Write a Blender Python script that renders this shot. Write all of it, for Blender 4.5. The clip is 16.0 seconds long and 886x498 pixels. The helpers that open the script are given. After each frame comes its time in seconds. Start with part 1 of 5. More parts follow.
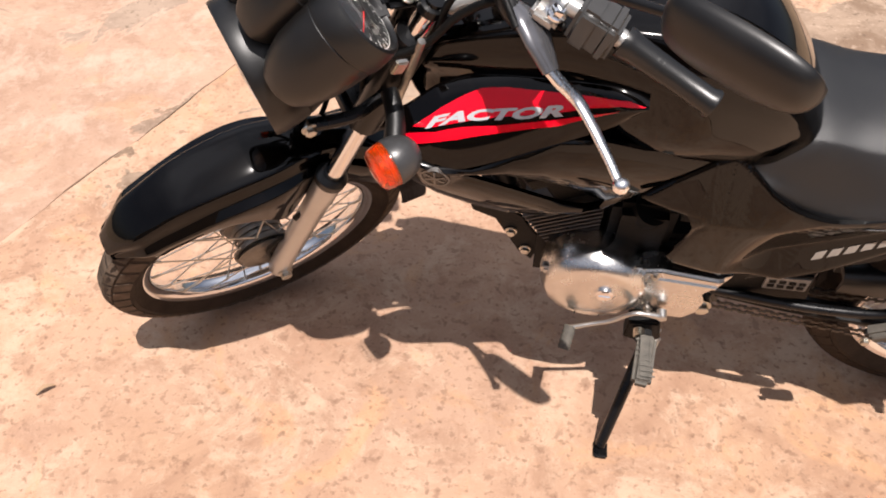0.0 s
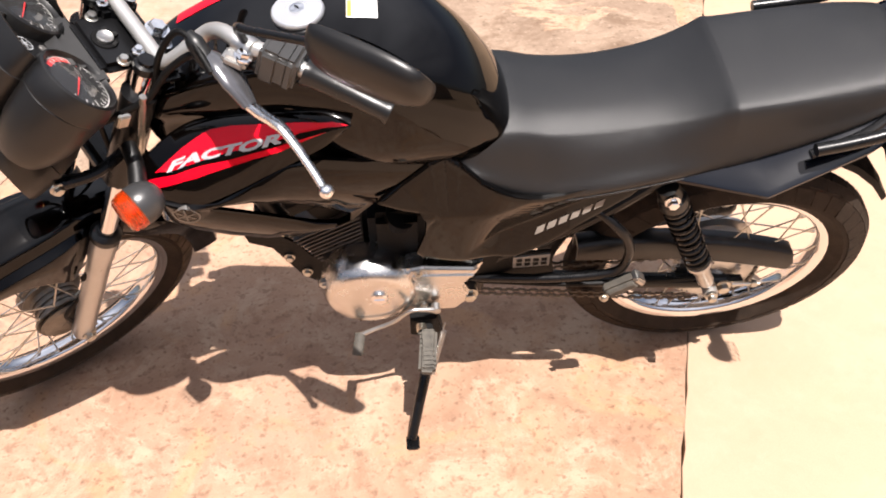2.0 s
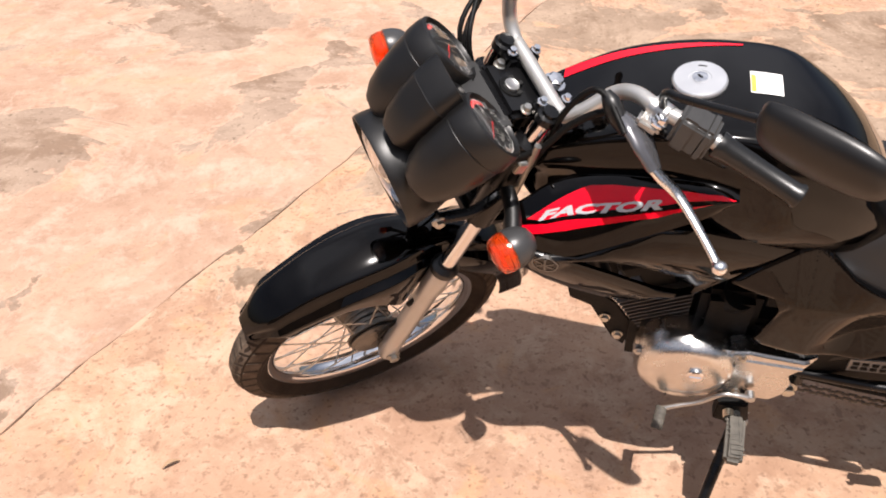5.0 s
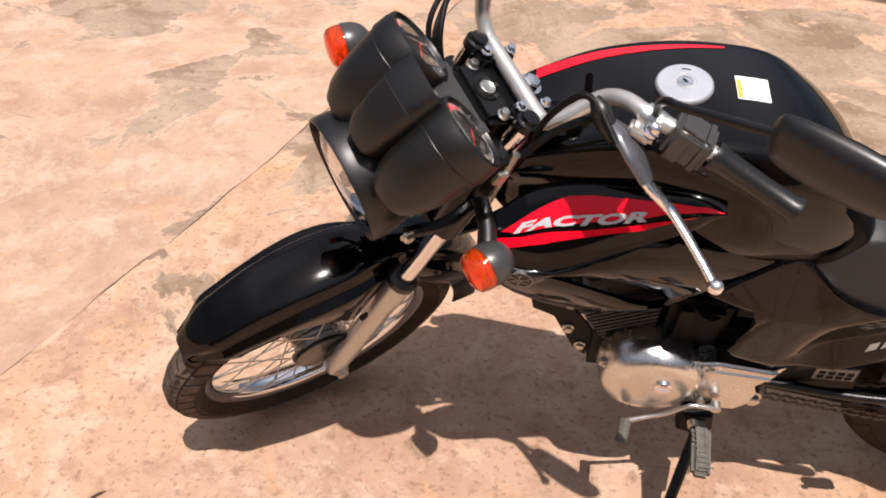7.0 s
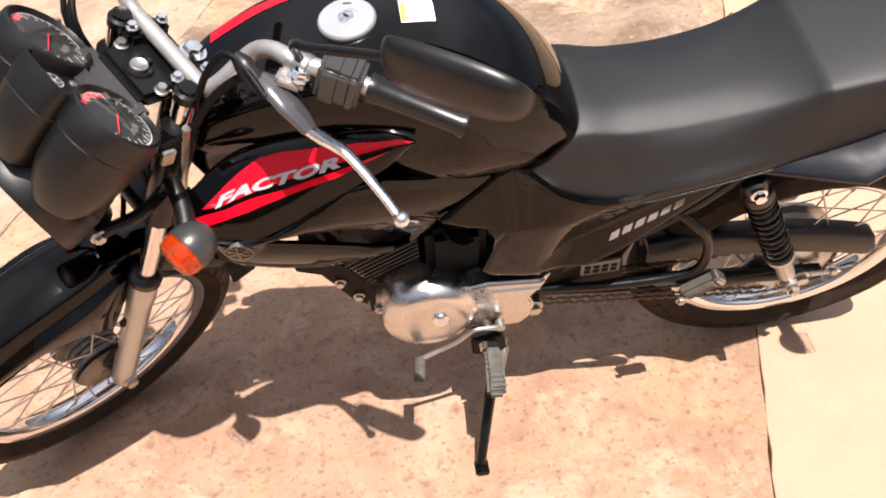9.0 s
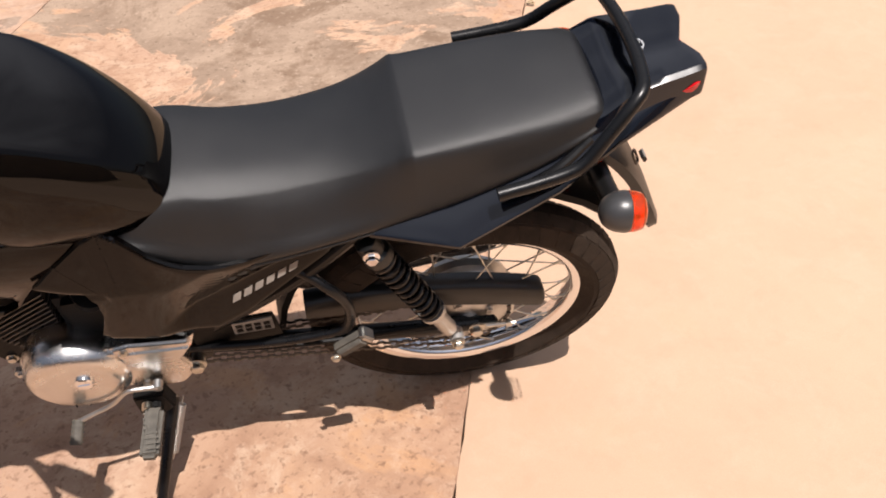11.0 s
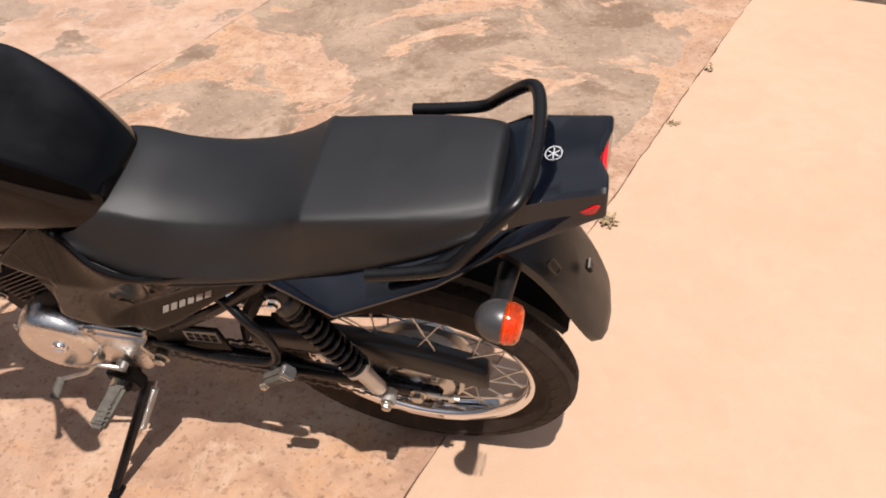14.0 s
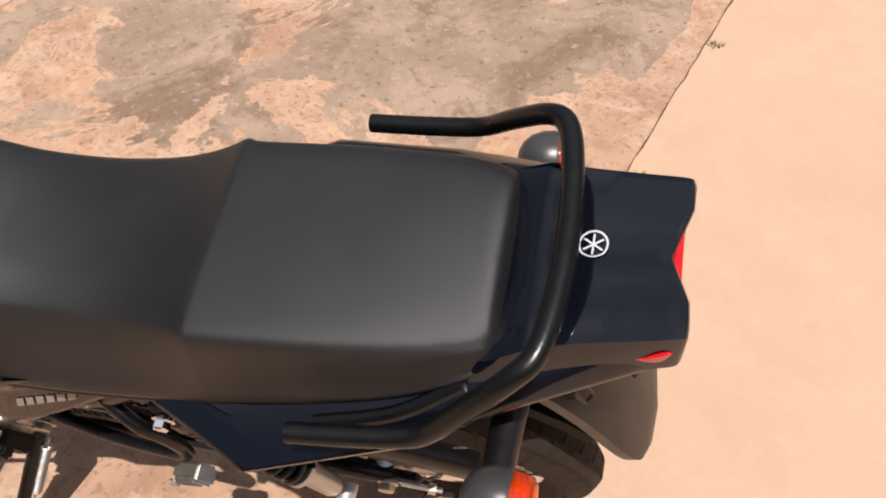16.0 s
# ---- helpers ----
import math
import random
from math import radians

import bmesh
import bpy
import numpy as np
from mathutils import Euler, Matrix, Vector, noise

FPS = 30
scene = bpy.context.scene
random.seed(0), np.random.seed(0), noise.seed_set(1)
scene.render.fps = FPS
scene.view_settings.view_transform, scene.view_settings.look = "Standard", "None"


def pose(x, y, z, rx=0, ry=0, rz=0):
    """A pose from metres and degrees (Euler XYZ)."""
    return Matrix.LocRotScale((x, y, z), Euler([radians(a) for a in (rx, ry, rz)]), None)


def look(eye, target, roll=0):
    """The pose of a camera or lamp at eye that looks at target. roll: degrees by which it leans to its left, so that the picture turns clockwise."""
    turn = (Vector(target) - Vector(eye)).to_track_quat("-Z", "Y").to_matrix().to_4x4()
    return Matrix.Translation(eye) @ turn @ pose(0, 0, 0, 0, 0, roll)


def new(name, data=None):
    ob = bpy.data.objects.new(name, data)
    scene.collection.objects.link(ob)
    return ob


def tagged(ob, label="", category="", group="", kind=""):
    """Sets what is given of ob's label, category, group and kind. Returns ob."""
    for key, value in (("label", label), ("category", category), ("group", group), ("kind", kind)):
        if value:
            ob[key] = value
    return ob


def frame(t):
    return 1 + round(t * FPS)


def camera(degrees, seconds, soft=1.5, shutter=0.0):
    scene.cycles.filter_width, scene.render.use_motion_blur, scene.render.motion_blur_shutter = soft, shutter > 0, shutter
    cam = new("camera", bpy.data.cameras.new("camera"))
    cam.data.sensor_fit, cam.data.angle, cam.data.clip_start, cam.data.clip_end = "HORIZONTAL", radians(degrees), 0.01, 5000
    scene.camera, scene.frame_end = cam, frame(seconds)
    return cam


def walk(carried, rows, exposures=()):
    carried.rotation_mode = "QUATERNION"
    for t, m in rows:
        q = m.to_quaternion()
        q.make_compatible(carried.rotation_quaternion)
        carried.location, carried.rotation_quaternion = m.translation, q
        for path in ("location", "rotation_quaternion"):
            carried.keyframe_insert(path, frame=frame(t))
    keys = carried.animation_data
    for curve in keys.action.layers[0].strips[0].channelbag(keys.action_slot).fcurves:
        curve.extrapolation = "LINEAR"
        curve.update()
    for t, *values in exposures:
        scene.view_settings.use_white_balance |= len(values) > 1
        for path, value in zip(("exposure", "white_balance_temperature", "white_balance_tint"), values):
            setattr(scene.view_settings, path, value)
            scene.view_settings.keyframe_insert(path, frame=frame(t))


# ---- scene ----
cam = camera(56.1, 16.0, soft=1.9)
PATH = [
    (0, (0.053, 0.056, 1.397), (0.016, 1.487, -0.001), 1.6),
    (0.5, (0.13, 0.005, 1.399), (0.073, 1.454, 0.022), -3.2),
    (1, (0.212, -0.039, 1.387), (0.238, 1.49, 0.099), -4.6),
    (1.5, (0.261, -0.076, 1.406), (0.411, 1.448, 0.119), -1.6),
    (2, (0.238, -0.119, 1.455), (0.487, 1.38, 0.155), -1.0),
    (2.5, (0.206, -0.116, 1.47), (0.496, 1.401, 0.2), -0.5),
    (3, (0.135, -0.092, 1.471), (0.35, 1.458, 0.225), 0.7),
    (3.5, (0.092, -0.088, 1.484), (0.3, 1.494, 0.279), -0.2),
    (4, (0.076, -0.095, 1.492), (0.16, 1.523, 0.321), -1.7),
    (4.5, (0.047, -0.097, 1.484), (-0.095, 1.506, 0.297), -2.5),
    (4.7, (0.017, -0.094, 1.477), (-0.173, 1.495, 0.278), -1.9),
    (6.8, (-0.121, 0.014, 1.446), (-0.104, 1.597, 0.224), 2.9),
    (7, (-0.116, 0.016, 1.44), (-0.081, 1.594, 0.212), 2.6),
    (7.5, (-0.102, 0.024, 1.445), (0.018, 1.614, 0.238), 2.2),
    (8, (-0.069, 0.039, 1.435), (0.149, 1.575, 0.172), 0.8),
    (8.5, (0.013, 0.044, 1.418), (0.257, 1.522, 0.093), -1.9),
    (9, (0.15, 0.016, 1.421), (0.399, 1.499, 0.102), -5.3),
    (9.5, (0.294, -0.042, 1.443), (0.617, 1.441, 0.14), -4.2),
    (10, (0.452, -0.108, 1.442), (0.849, 1.371, 0.156), -2.4),
    (10.2, (0.498, -0.114, 1.44), (0.939, 1.349, 0.149), -2.6),
    (12.3, (0.877, 0.047, 1.457), (0.967, 1.587, 0.184), -0.5),
    (12.5, (0.917, 0.029, 1.474), (0.917, 1.608, 0.247), -0.6),
    (13, (1.011, -0.018, 1.504), (0.871, 1.572, 0.297), -1.3),
    (13.5, (1.115, -0.048, 1.515), (0.904, 1.541, 0.319), -0.3),
    (14, (1.209, -0.051, 1.494), (1.009, 1.502, 0.249), -3.3),
    (14.5, (1.25, 0.01, 1.467), (1.056, 1.547, 0.202), -6.0),
    (15, (1.247, 0.166, 1.432), (1.118, 1.645, 0.093), -4.4),
    (15.5, (1.209, 0.344, 1.417), (1.059, 1.794, 0.048), -3.5),
    (16, (1.182, 0.478, 1.388), (0.998, 1.805, -0.097), -3.3),
]
walk(cam, [(t, look(eye, target, roll)) for t, eye, target, roll in PATH], exposures=[(s, e - 0.05, 6620, 15) for s, e in ((0, 0.70), (2, 1.0), (4.5, 0.8), (7, 0.58), (8, 0.78), (8.5, 0.94), (9, 0.92), (10, 0.71), (12.5, 0.42), (13.5, 0.46), (14.5, 0.34), (15, 0.23), (16, 0.33))])

from mathutils.bvhtree import BVHTree

# ---- world and sun ----
SUN_DIR = Vector((0.112, -0.384, 1.0)).normalized()
world = bpy.data.worlds.new("sky")
scene.world = world
world.use_nodes = True
wn = world.node_tree.nodes
sky = wn.new("ShaderNodeTexSky")
sky.sky_type = 'NISHITA'
sky.sun_disc = False
sky.sun_elevation = math.asin(SUN_DIR.z)
sky.sun_rotation = math.atan2(SUN_DIR.x, SUN_DIR.y)
wn["Background"].inputs["Strength"].default_value = 0.034
sky.dust_density = 3.0
wl = world.node_tree.links
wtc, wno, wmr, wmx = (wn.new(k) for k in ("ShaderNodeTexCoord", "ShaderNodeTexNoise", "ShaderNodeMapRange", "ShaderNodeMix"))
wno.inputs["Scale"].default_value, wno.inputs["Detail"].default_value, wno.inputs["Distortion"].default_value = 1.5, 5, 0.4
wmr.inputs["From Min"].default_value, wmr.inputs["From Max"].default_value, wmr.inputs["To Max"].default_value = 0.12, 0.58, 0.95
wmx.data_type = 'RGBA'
wmx.inputs["B"].default_value = (16.0, 16.9, 18.8, 1)       # thin white cloud, added so the paint reflects a brighter sky
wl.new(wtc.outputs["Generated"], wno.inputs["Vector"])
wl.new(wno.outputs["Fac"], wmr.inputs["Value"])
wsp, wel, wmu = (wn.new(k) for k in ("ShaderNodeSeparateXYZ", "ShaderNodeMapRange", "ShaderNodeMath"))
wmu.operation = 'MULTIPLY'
wel.inputs["From Min"].default_value, wel.inputs["From Max"].default_value, wel.inputs["To Min"].default_value, wel.inputs["To Max"].default_value = 0.35, 0.72, 0.10, 1.0   # thicker overhead, set to brighten upward-facing gloss
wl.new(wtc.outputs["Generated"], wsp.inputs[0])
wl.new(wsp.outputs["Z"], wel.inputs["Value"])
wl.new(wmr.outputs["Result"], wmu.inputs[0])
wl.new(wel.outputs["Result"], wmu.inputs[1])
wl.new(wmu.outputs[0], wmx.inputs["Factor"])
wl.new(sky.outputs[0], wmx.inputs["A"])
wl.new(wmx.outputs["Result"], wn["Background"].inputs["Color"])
sun_data = bpy.data.lights.new("sun", 'SUN')
sun_data.energy = 5.0
sun_data.angle = radians(0.53)
sun_data.color = (1.0, 0.965, 0.91)
sun = new("sun", sun_data)
sun.matrix_world = look(SUN_DIR * 20, (0, 0, 0))


# ---- materials ----
def material(name, color, rough=0.5, metal=0.0, coat=0.0, bump=0.0, bump_scale=200.0, vary=0.0, vary_scale=20.0, ior=1.5, spec=0.5, rough_vary=0.0, coat_rough=0.03):
    """A principled material with two scales of tone and a fine relief."""
    m = bpy.data.materials.new(name)
    m.use_nodes = True
    nt = m.node_tree
    p = nt.nodes["Principled BSDF"]
    p.inputs["Base Color"].default_value = (*color, 1)
    p.inputs["Roughness"].default_value = rough
    p.inputs["Metallic"].default_value = metal
    p.inputs["Coat Weight"].default_value = coat
    p.inputs["Coat Roughness"].default_value = coat_rough
    p.inputs["IOR"].default_value = ior
    p.inputs["Specular IOR Level"].default_value = spec
    tc = nt.nodes.new("ShaderNodeTexCoord")
    if vary or rough_vary:
        n1 = nt.nodes.new("ShaderNodeTexNoise")
        n1.inputs["Scale"].default_value = vary_scale
        n1.inputs["Detail"].default_value = 8
        n1.inputs["Roughness"].default_value = 0.65
        nt.links.new(tc.outputs["Object"], n1.inputs["Vector"])
        if vary:
            ramp = nt.nodes.new("ShaderNodeMapRange")
            ramp.inputs["From Min"].default_value, ramp.inputs["From Max"].default_value = 0.3, 0.7
            ramp.inputs["To Min"].default_value, ramp.inputs["To Max"].default_value = 1 - vary, 1 + vary
            nt.links.new(n1.outputs["Fac"], ramp.inputs["Value"])
            mix = nt.nodes.new("ShaderNodeVectorMath")
            mix.operation = 'SCALE'
            mix.inputs[0].default_value = color
            nt.links.new(ramp.outputs["Result"], mix.inputs["Scale"])
            nt.links.new(mix.outputs["Vector"], p.inputs["Base Color"])
        if rough_vary:
            rr = nt.nodes.new("ShaderNodeMapRange")
            rr.inputs["From Min"].default_value, rr.inputs["From Max"].default_value = 0.3, 0.7
            rr.inputs["To Min"].default_value, rr.inputs["To Max"].default_value = max(rough - rough_vary, 0.0), rough + rough_vary
            nt.links.new(n1.outputs["Fac"], rr.inputs["Value"])
            nt.links.new(rr.outputs["Result"], p.inputs["Roughness"])
    if bump:
        n2 = nt.nodes.new("ShaderNodeTexNoise")
        n2.inputs["Scale"].default_value = bump_scale
        n2.inputs["Detail"].default_value = 4
        nt.links.new(tc.outputs["Object"], n2.inputs["Vector"])
        b = nt.nodes.new("ShaderNodeBump")
        b.inputs["Strength"].default_value = bump
        b.inputs["Distance"].default_value = 0.002
        nt.links.new(n2.outputs["Fac"], b.inputs["Height"])
        nt.links.new(b.outputs["Normal"], p.inputs["Normal"])
    return m


GLOSS = material("black_gloss_paint", (0.0010, 0.0007, 0.0006), 0.025, ior=1.35, rough_vary=0.012, vary_scale=9, coat=0.10, coat_rough=0.13)
# tail paint: black with the blue of reflected sky mixed into its base
SKY_BLACK = material("sky_tinted_black_paint", (0.0022, 0.0031, 0.0060), 0.06, ior=1.5, rough_vary=0.03, vary_scale=9, coat=0.2, coat_rough=0.2)
PLASTIC = material("black_textured_plastic", (0.0040, 0.0038, 0.0038), 0.40, bump=0.05, bump_scale=900, spec=0.5, rough_vary=0.07, vary_scale=14)
SATIN = material("satin_black_enamel", (0.0032, 0.0032, 0.0036), 0.30, spec=0.34, rough_vary=0.08, vary_scale=30, bump=0.06, bump_scale=300)
VINYL = material("seat_vinyl", (0.0062, 0.0062, 0.0066), 0.42, spec=0.58, bump=0.3, bump_scale=1500, vary=0.16, vary_scale=7, rough_vary=0.05)
RUBBER = material("tyre_rubber", (0.024, 0.0165, 0.0118), 0.75, spec=0.2, bump=0.4, bump_scale=400, vary=0.45, vary_scale=25)
DUSTY = material("dusty_tread_rubber", (0.085, 0.064, 0.048), 0.85, spec=0.15, bump=0.4, bump_scale=400, vary=0.5, vary_scale=30)
GRIP = material("grip_rubber", (0.007, 0.007, 0.007), 0.33, bump=0.1, bump_scale=600)
CHROME = material("chrome", (0.82, 0.82, 0.83), 0.07, metal=1.0, rough_vary=0.05, vary_scale=40)
ALU = material("cast_aluminium", (0.55, 0.54, 0.52), 0.36, metal=1.0, bump=0.2, bump_scale=500, vary=0.1, vary_scale=30, rough_vary=0.08)
POLISHED = material("polished_engine_cover", (0.66, 0.65, 0.63), 0.25, metal=1.0, bump=0.08, bump_scale=300, vary=0.08, vary_scale=25, rough_vary=0.06)
SILVER = material("silver_paint", (0.52, 0.51, 0.49), 0.33, metal=0.72, vary=0.06, vary_scale=30, rough_vary=0.06)
# front hub aluminium, its shade put into a darker base colour
DRUM = material("shaded_hub_alloy", (0.20, 0.185, 0.165), 0.46, metal=0.85, bump=0.3, bump_scale=300, vary=0.25, vary_scale=30)
STEEL = material("zinc_steel", (0.55, 0.53, 0.48), 0.3, metal=1.0, vary=0.2, vary_scale=90)
FINS = material("engine_fins", (0.13, 0.12, 0.11), 0.42, metal=0.8, bump=0.3, bump_scale=400, vary=0.2, vary_scale=40)
BLOCK = material("engine_black", (0.0035, 0.0034, 0.0034), 0.5, spec=0.16, bump=0.4, bump_scale=300, vary=0.3, vary_scale=30)
PEGRUB = material("worn_peg_rubber", (0.080, 0.072, 0.060), 0.75, bump=0.4, bump_scale=350, vary=0.3, vary_scale=60)
CHAIN = material("oily_chain_steel", (0.06, 0.052, 0.045), 0.45, metal=0.6, vary=0.3, vary_scale=200)
FAINT = material("faint_grey_print", (0.10, 0.095, 0.09), 0.3)
DIAL = material("dial_face", (0.02, 0.02, 0.02), 0.4)
WHITE = material("white_print", (0.42, 0.41, 0.40), 0.4)
PAPER = material("white_sticker", (0.78, 0.77, 0.74), 0.45, vary=0.05, vary_scale=60)
YELLOW = material("warning_yellow", (0.70, 0.32, 0.06), 0.45)
RED = material("red_decal", (0.66, 0.003, 0.016), 0.07, spec=0.4, vary=0.06, vary_scale=20, coat=0.2, coat_rough=0.15)
HOUSING = material("grey_plastic", (0.034, 0.034, 0.035), 0.33, bump=0.1, bump_scale=700, vary=0.12, vary_scale=30)
LEVER = material("polished_alloy", (0.88, 0.88, 0.88), 0.27, metal=1.0, rough_vary=0.06, vary_scale=60)
BADGE = material("grey_badge", (0.22, 0.195, 0.17), 0.4, vary=0.1, vary_scale=60)
LETTER = material("silver_lettering", (0.62, 0.63, 0.65), 0.22, metal=0.4)
NEEDLE = material("red_print", (0.6, 0.03, 0.03), 0.4)
MIRROR = material("mirror_glass", (0.9, 0.9, 0.9), 0.01, metal=1.0)


def glassy(name, color, rough=0.08, trans=0.85, ior=1.49):
    m = material(name, color, rough, ior=ior)
    m.node_tree.nodes["Principled BSDF"].inputs["Transmission Weight"].default_value = trans
    return m


AMBER = glassy("amber_lens", (1.0, 0.20, 0.028), 0.06, 0.92)
BOWL = material("lamp_bowl", (0.80, 0.79, 0.76), 0.3, metal=0.9, vary=0.1, vary_scale=120)
REDLENS = glassy("red_lens", (0.75, 0.01, 0.015), 0.1, 0.3)
CLEAR = glassy("clear_lens", (0.95, 0.95, 0.95), 0.01, 1.0)


# ---- mesh tools ----
def spline(pts, n=8, closed=False):
    """Points along a smooth curve through pts."""
    P = [Vector(p) for p in pts]
    out = []
    last = len(P) if closed else len(P) - 1
    for i in range(last):
        if closed:
            p0, p1, p2, p3 = P[i - 1], P[i], P[(i + 1) % len(P)], P[(i + 2) % len(P)]
        else:
            p1, p2 = P[i], P[i + 1]
            p0 = P[i - 1] if i else p1 * 2 - p2
            p3 = P[i + 2] if i + 2 < len(P) else p2 * 2 - p1
        for k in range(n):
            t = k / n
            out.append(0.5 * ((2 * p1) + (p2 - p0) * t + (2 * p0 - 5 * p1 + 4 * p2 - p3) * t * t + (3 * p1 - p0 - 3 * p2 + p3) * t ** 3))
    if not closed:
        out.append(P[-1].copy())
    return out


def loft(rings, cap=True, closed=True, bm=None, loop=False):
    """Faces between rings of equally many points."""
    bm = bm or bmesh.new()
    vs = [[bm.verts.new(p) for p in r] for r in rings]
    pairs = list(zip(vs, vs[1:])) + ([(vs[-1], vs[0])] if loop else [])
    for a, b in pairs:
        n = len(a)
        for i in range(n if closed else n - 1):
            j = (i + 1) % n
            bm.faces.new((a[i], a[j], b[j], b[i]))
    if cap and closed and not loop:
        bm.faces.new(list(reversed(vs[0])))
        bm.faces.new(vs[-1])
    return bm


def tube(pts, r, seg=10, smooth=6, bm=None, cap=True, loop=False):
    """A round bar along pts; r: a radius or one for each point."""
    rs = [r] * len(pts) if not isinstance(r, (list, tuple)) else list(r)
    if smooth > 1:
        P = spline(list(pts), smooth, closed=loop)
        R = []
        cnt = len(rs) if loop else len(rs) - 1
        for i in range(cnt):
            for k in range(smooth):
                R.append(rs[i] + (rs[(i + 1) % len(rs)] - rs[i]) * k / smooth)
        if not loop:
            R.append(rs[-1])
    else:
        P, R = [Vector(p) for p in pts], rs
    rings = []
    up = None
    n = len(P)
    for i, p in enumerate(P):
        if loop:
            d = (P[(i + 1) % n] - P[i - 1]).normalized()
        else:
            d = (P[min(i + 1, n - 1)] - P[max(i - 1, 0)]).normalized()
        if up is None:
            up = Vector((0, 0, 1)) if abs(d.z) < 0.9 else Vector((0, 1, 0))
        x = d.cross(up).normalized()
        up = x.cross(d).normalized()
        rings.append([p + (x * math.cos(2 * math.pi * k / seg) + up * math.sin(2 * math.pi * k / seg)) * R[i] for k in range(seg)])
    return loft(rings, cap=cap, bm=bm, loop=loop)


def frame_of(axis):
    a = Vector(axis).normalized()
    x = a.orthogonal().normalized()
    if abs(a.z) < 0.99:
        x = a.cross(Vector((0, 0, 1))).normalized()
    return a, x, a.cross(x).normalized()


def revolve(profile, o, axis, seg=32, bm=None, cap=True, sx=1.0, sy=1.0):
    """A turned shape: profile of (radius, height along axis)."""
    a, x, y = frame_of(axis)
    o = Vector(o)
    rings = [[o + a * h + (x * (math.cos(2 * math.pi * k / seg) * sx) + y * (math.sin(2 * math.pi * k / seg) * sy)) * max(r, 1e-5) for k in range(seg)] for r, h in profile]
    return loft(rings, cap=cap, bm=bm)


def ring_of(profile, o, axis, seg=64, bm=None):
    """A closed turned ring: the profile of (radius, height) closes on itself."""
    a, x, y = frame_of(axis)
    o = Vector(o)
    rings = [[o + a * h + (x * math.cos(2 * math.pi * k / seg) + y * math.sin(2 * math.pi * k / seg)) * r for r, h in profile] for k in range(seg)]
    return loft(rings, cap=False, bm=bm, loop=True)


def plate(poly, v0, v1, bev=0.0, bm=None, warp=None):
    """A sheet cut to a (u, w) outline between v0 and v1."""
    bm2 = bmesh.new()
    a = [bm2.verts.new((u, v0, w)) for u, w in poly]
    b = [bm2.verts.new((u, v1, w)) for u, w in poly]
    n = len(poly)
    bm2.faces.new(a)
    bm2.faces.new(list(reversed(b)))
    for i in range(n):
        j = (i + 1) % n
        bm2.faces.new((a[j], a[i], b[i], b[j]))
    bmesh.ops.recalc_face_normals(bm2, faces=bm2.faces)
    if bev:
        es = [e for e in bm2.edges if abs(e.verts[0].co.y - e.verts[1].co.y) < 1e-6]
        bmesh.ops.bevel(bm2, geom=es, offset=bev, segments=2, affect='EDGES')
    return bm2


def box(c, size, bev=0.004, rot=None, seg=2):
    bm = bmesh.new()
    bmesh.ops.create_cube(bm, size=1)
    for v in bm.verts:
        v.co = Vector((v.co.x * size[0], v.co.y * size[1], v.co.z * size[2]))
    if bev:
        bmesh.ops.bevel(bm, geom=bm.edges[:], offset=bev, segments=seg, affect='EDGES')
    m = (rot if rot else Matrix()).to_4x4()
    bmesh.ops.transform(bm, matrix=Matrix.Translation(c) @ m, verts=bm.verts)
    return bm


def join(*bms):
    """One bmesh out of several."""
    out = bms[0]
    for b in bms[1:]:
        me = bpy.data.meshes.new("tmp")
        b.to_mesh(me)
        out.from_mesh(me)
        bpy.data.meshes.remove(me)
        b.free()
    return out


def mesh_of(name, bm, mat, sharp=35):
    bmesh.ops.remove_doubles(bm, verts=bm.verts, dist=1e-6)
    bmesh.ops.recalc_face_normals(bm, faces=bm.faces)
    for f in bm.faces:
        f.smooth = True
    me = bpy.data.meshes.new(name)
    bm.to_mesh(me)
    bm.free()
    me.set_sharp_from_angle(angle=radians(sharp))
    if mat:
        me.materials.append(mat)
    return me


def part(name, bm, mat, parent, label="", steer=False, sharp=35, sub=0):
    """Links a bmesh as one mesh object under a thing or a part."""
    if steer:
        bmesh.ops.transform(bm, matrix=STEER, verts=bm.verts)
    ob = new(name, mesh_of(name, bm, mat, sharp))
    ob.parent = parent
    if sub:
        md = ob.modifiers.new("smooth", 'SUBSURF')
        md.levels = md.render_levels = sub
    if label:
        tagged(ob, label)
    return ob


def mirrored(p):
    return (p[0], -p[1], p[2])


def bolt(o, axis, r, h=0.006):
    """A hexagon head on a washer."""
    b = revolve([(r * 1.35, 0), (r * 1.35, h * 0.25), (r * 1.2, h * 0.3)], o, axis, 16)
    return join(b, revolve([(r, h * 0.2), (r, h * 0.9), (r * 0.85, h), (0.0, h)], o, axis, 6))


# ---- the motorcycle's stance: it leans on its side stand, bars turned to the left lock ----
BIKE = Matrix.Translation((1.0116, 1.1954, 0.0)) @ pose(0, 0, 0, 0, 0, -6) @ pose(0, 0, 0, 14, 0, 0)
RAKE, LOCK = radians(25), radians(38)
STEM = Vector((-1.415, 0, 0))
AX = Vector((math.sin(RAKE), 0, math.cos(RAKE)))
FW = Vector((-math.cos(RAKE), 0, math.sin(RAKE)))
STEER = Matrix.Translation(STEM) @ Matrix.Rotation(LOCK, 4, AX) @ Matrix.Translation(-STEM)


def fk(s, p, v):
    """A point by its length along the steering axis, its way ahead of it and its side."""
    return STEM + AX * s + FW * p + Vector((0, v, 0))


bike = new("motorcycle")
bike.matrix_world = BIKE
tagged(bike, "black street motorcycle with red tank graphics leaning on its side stand", "motorcycle")


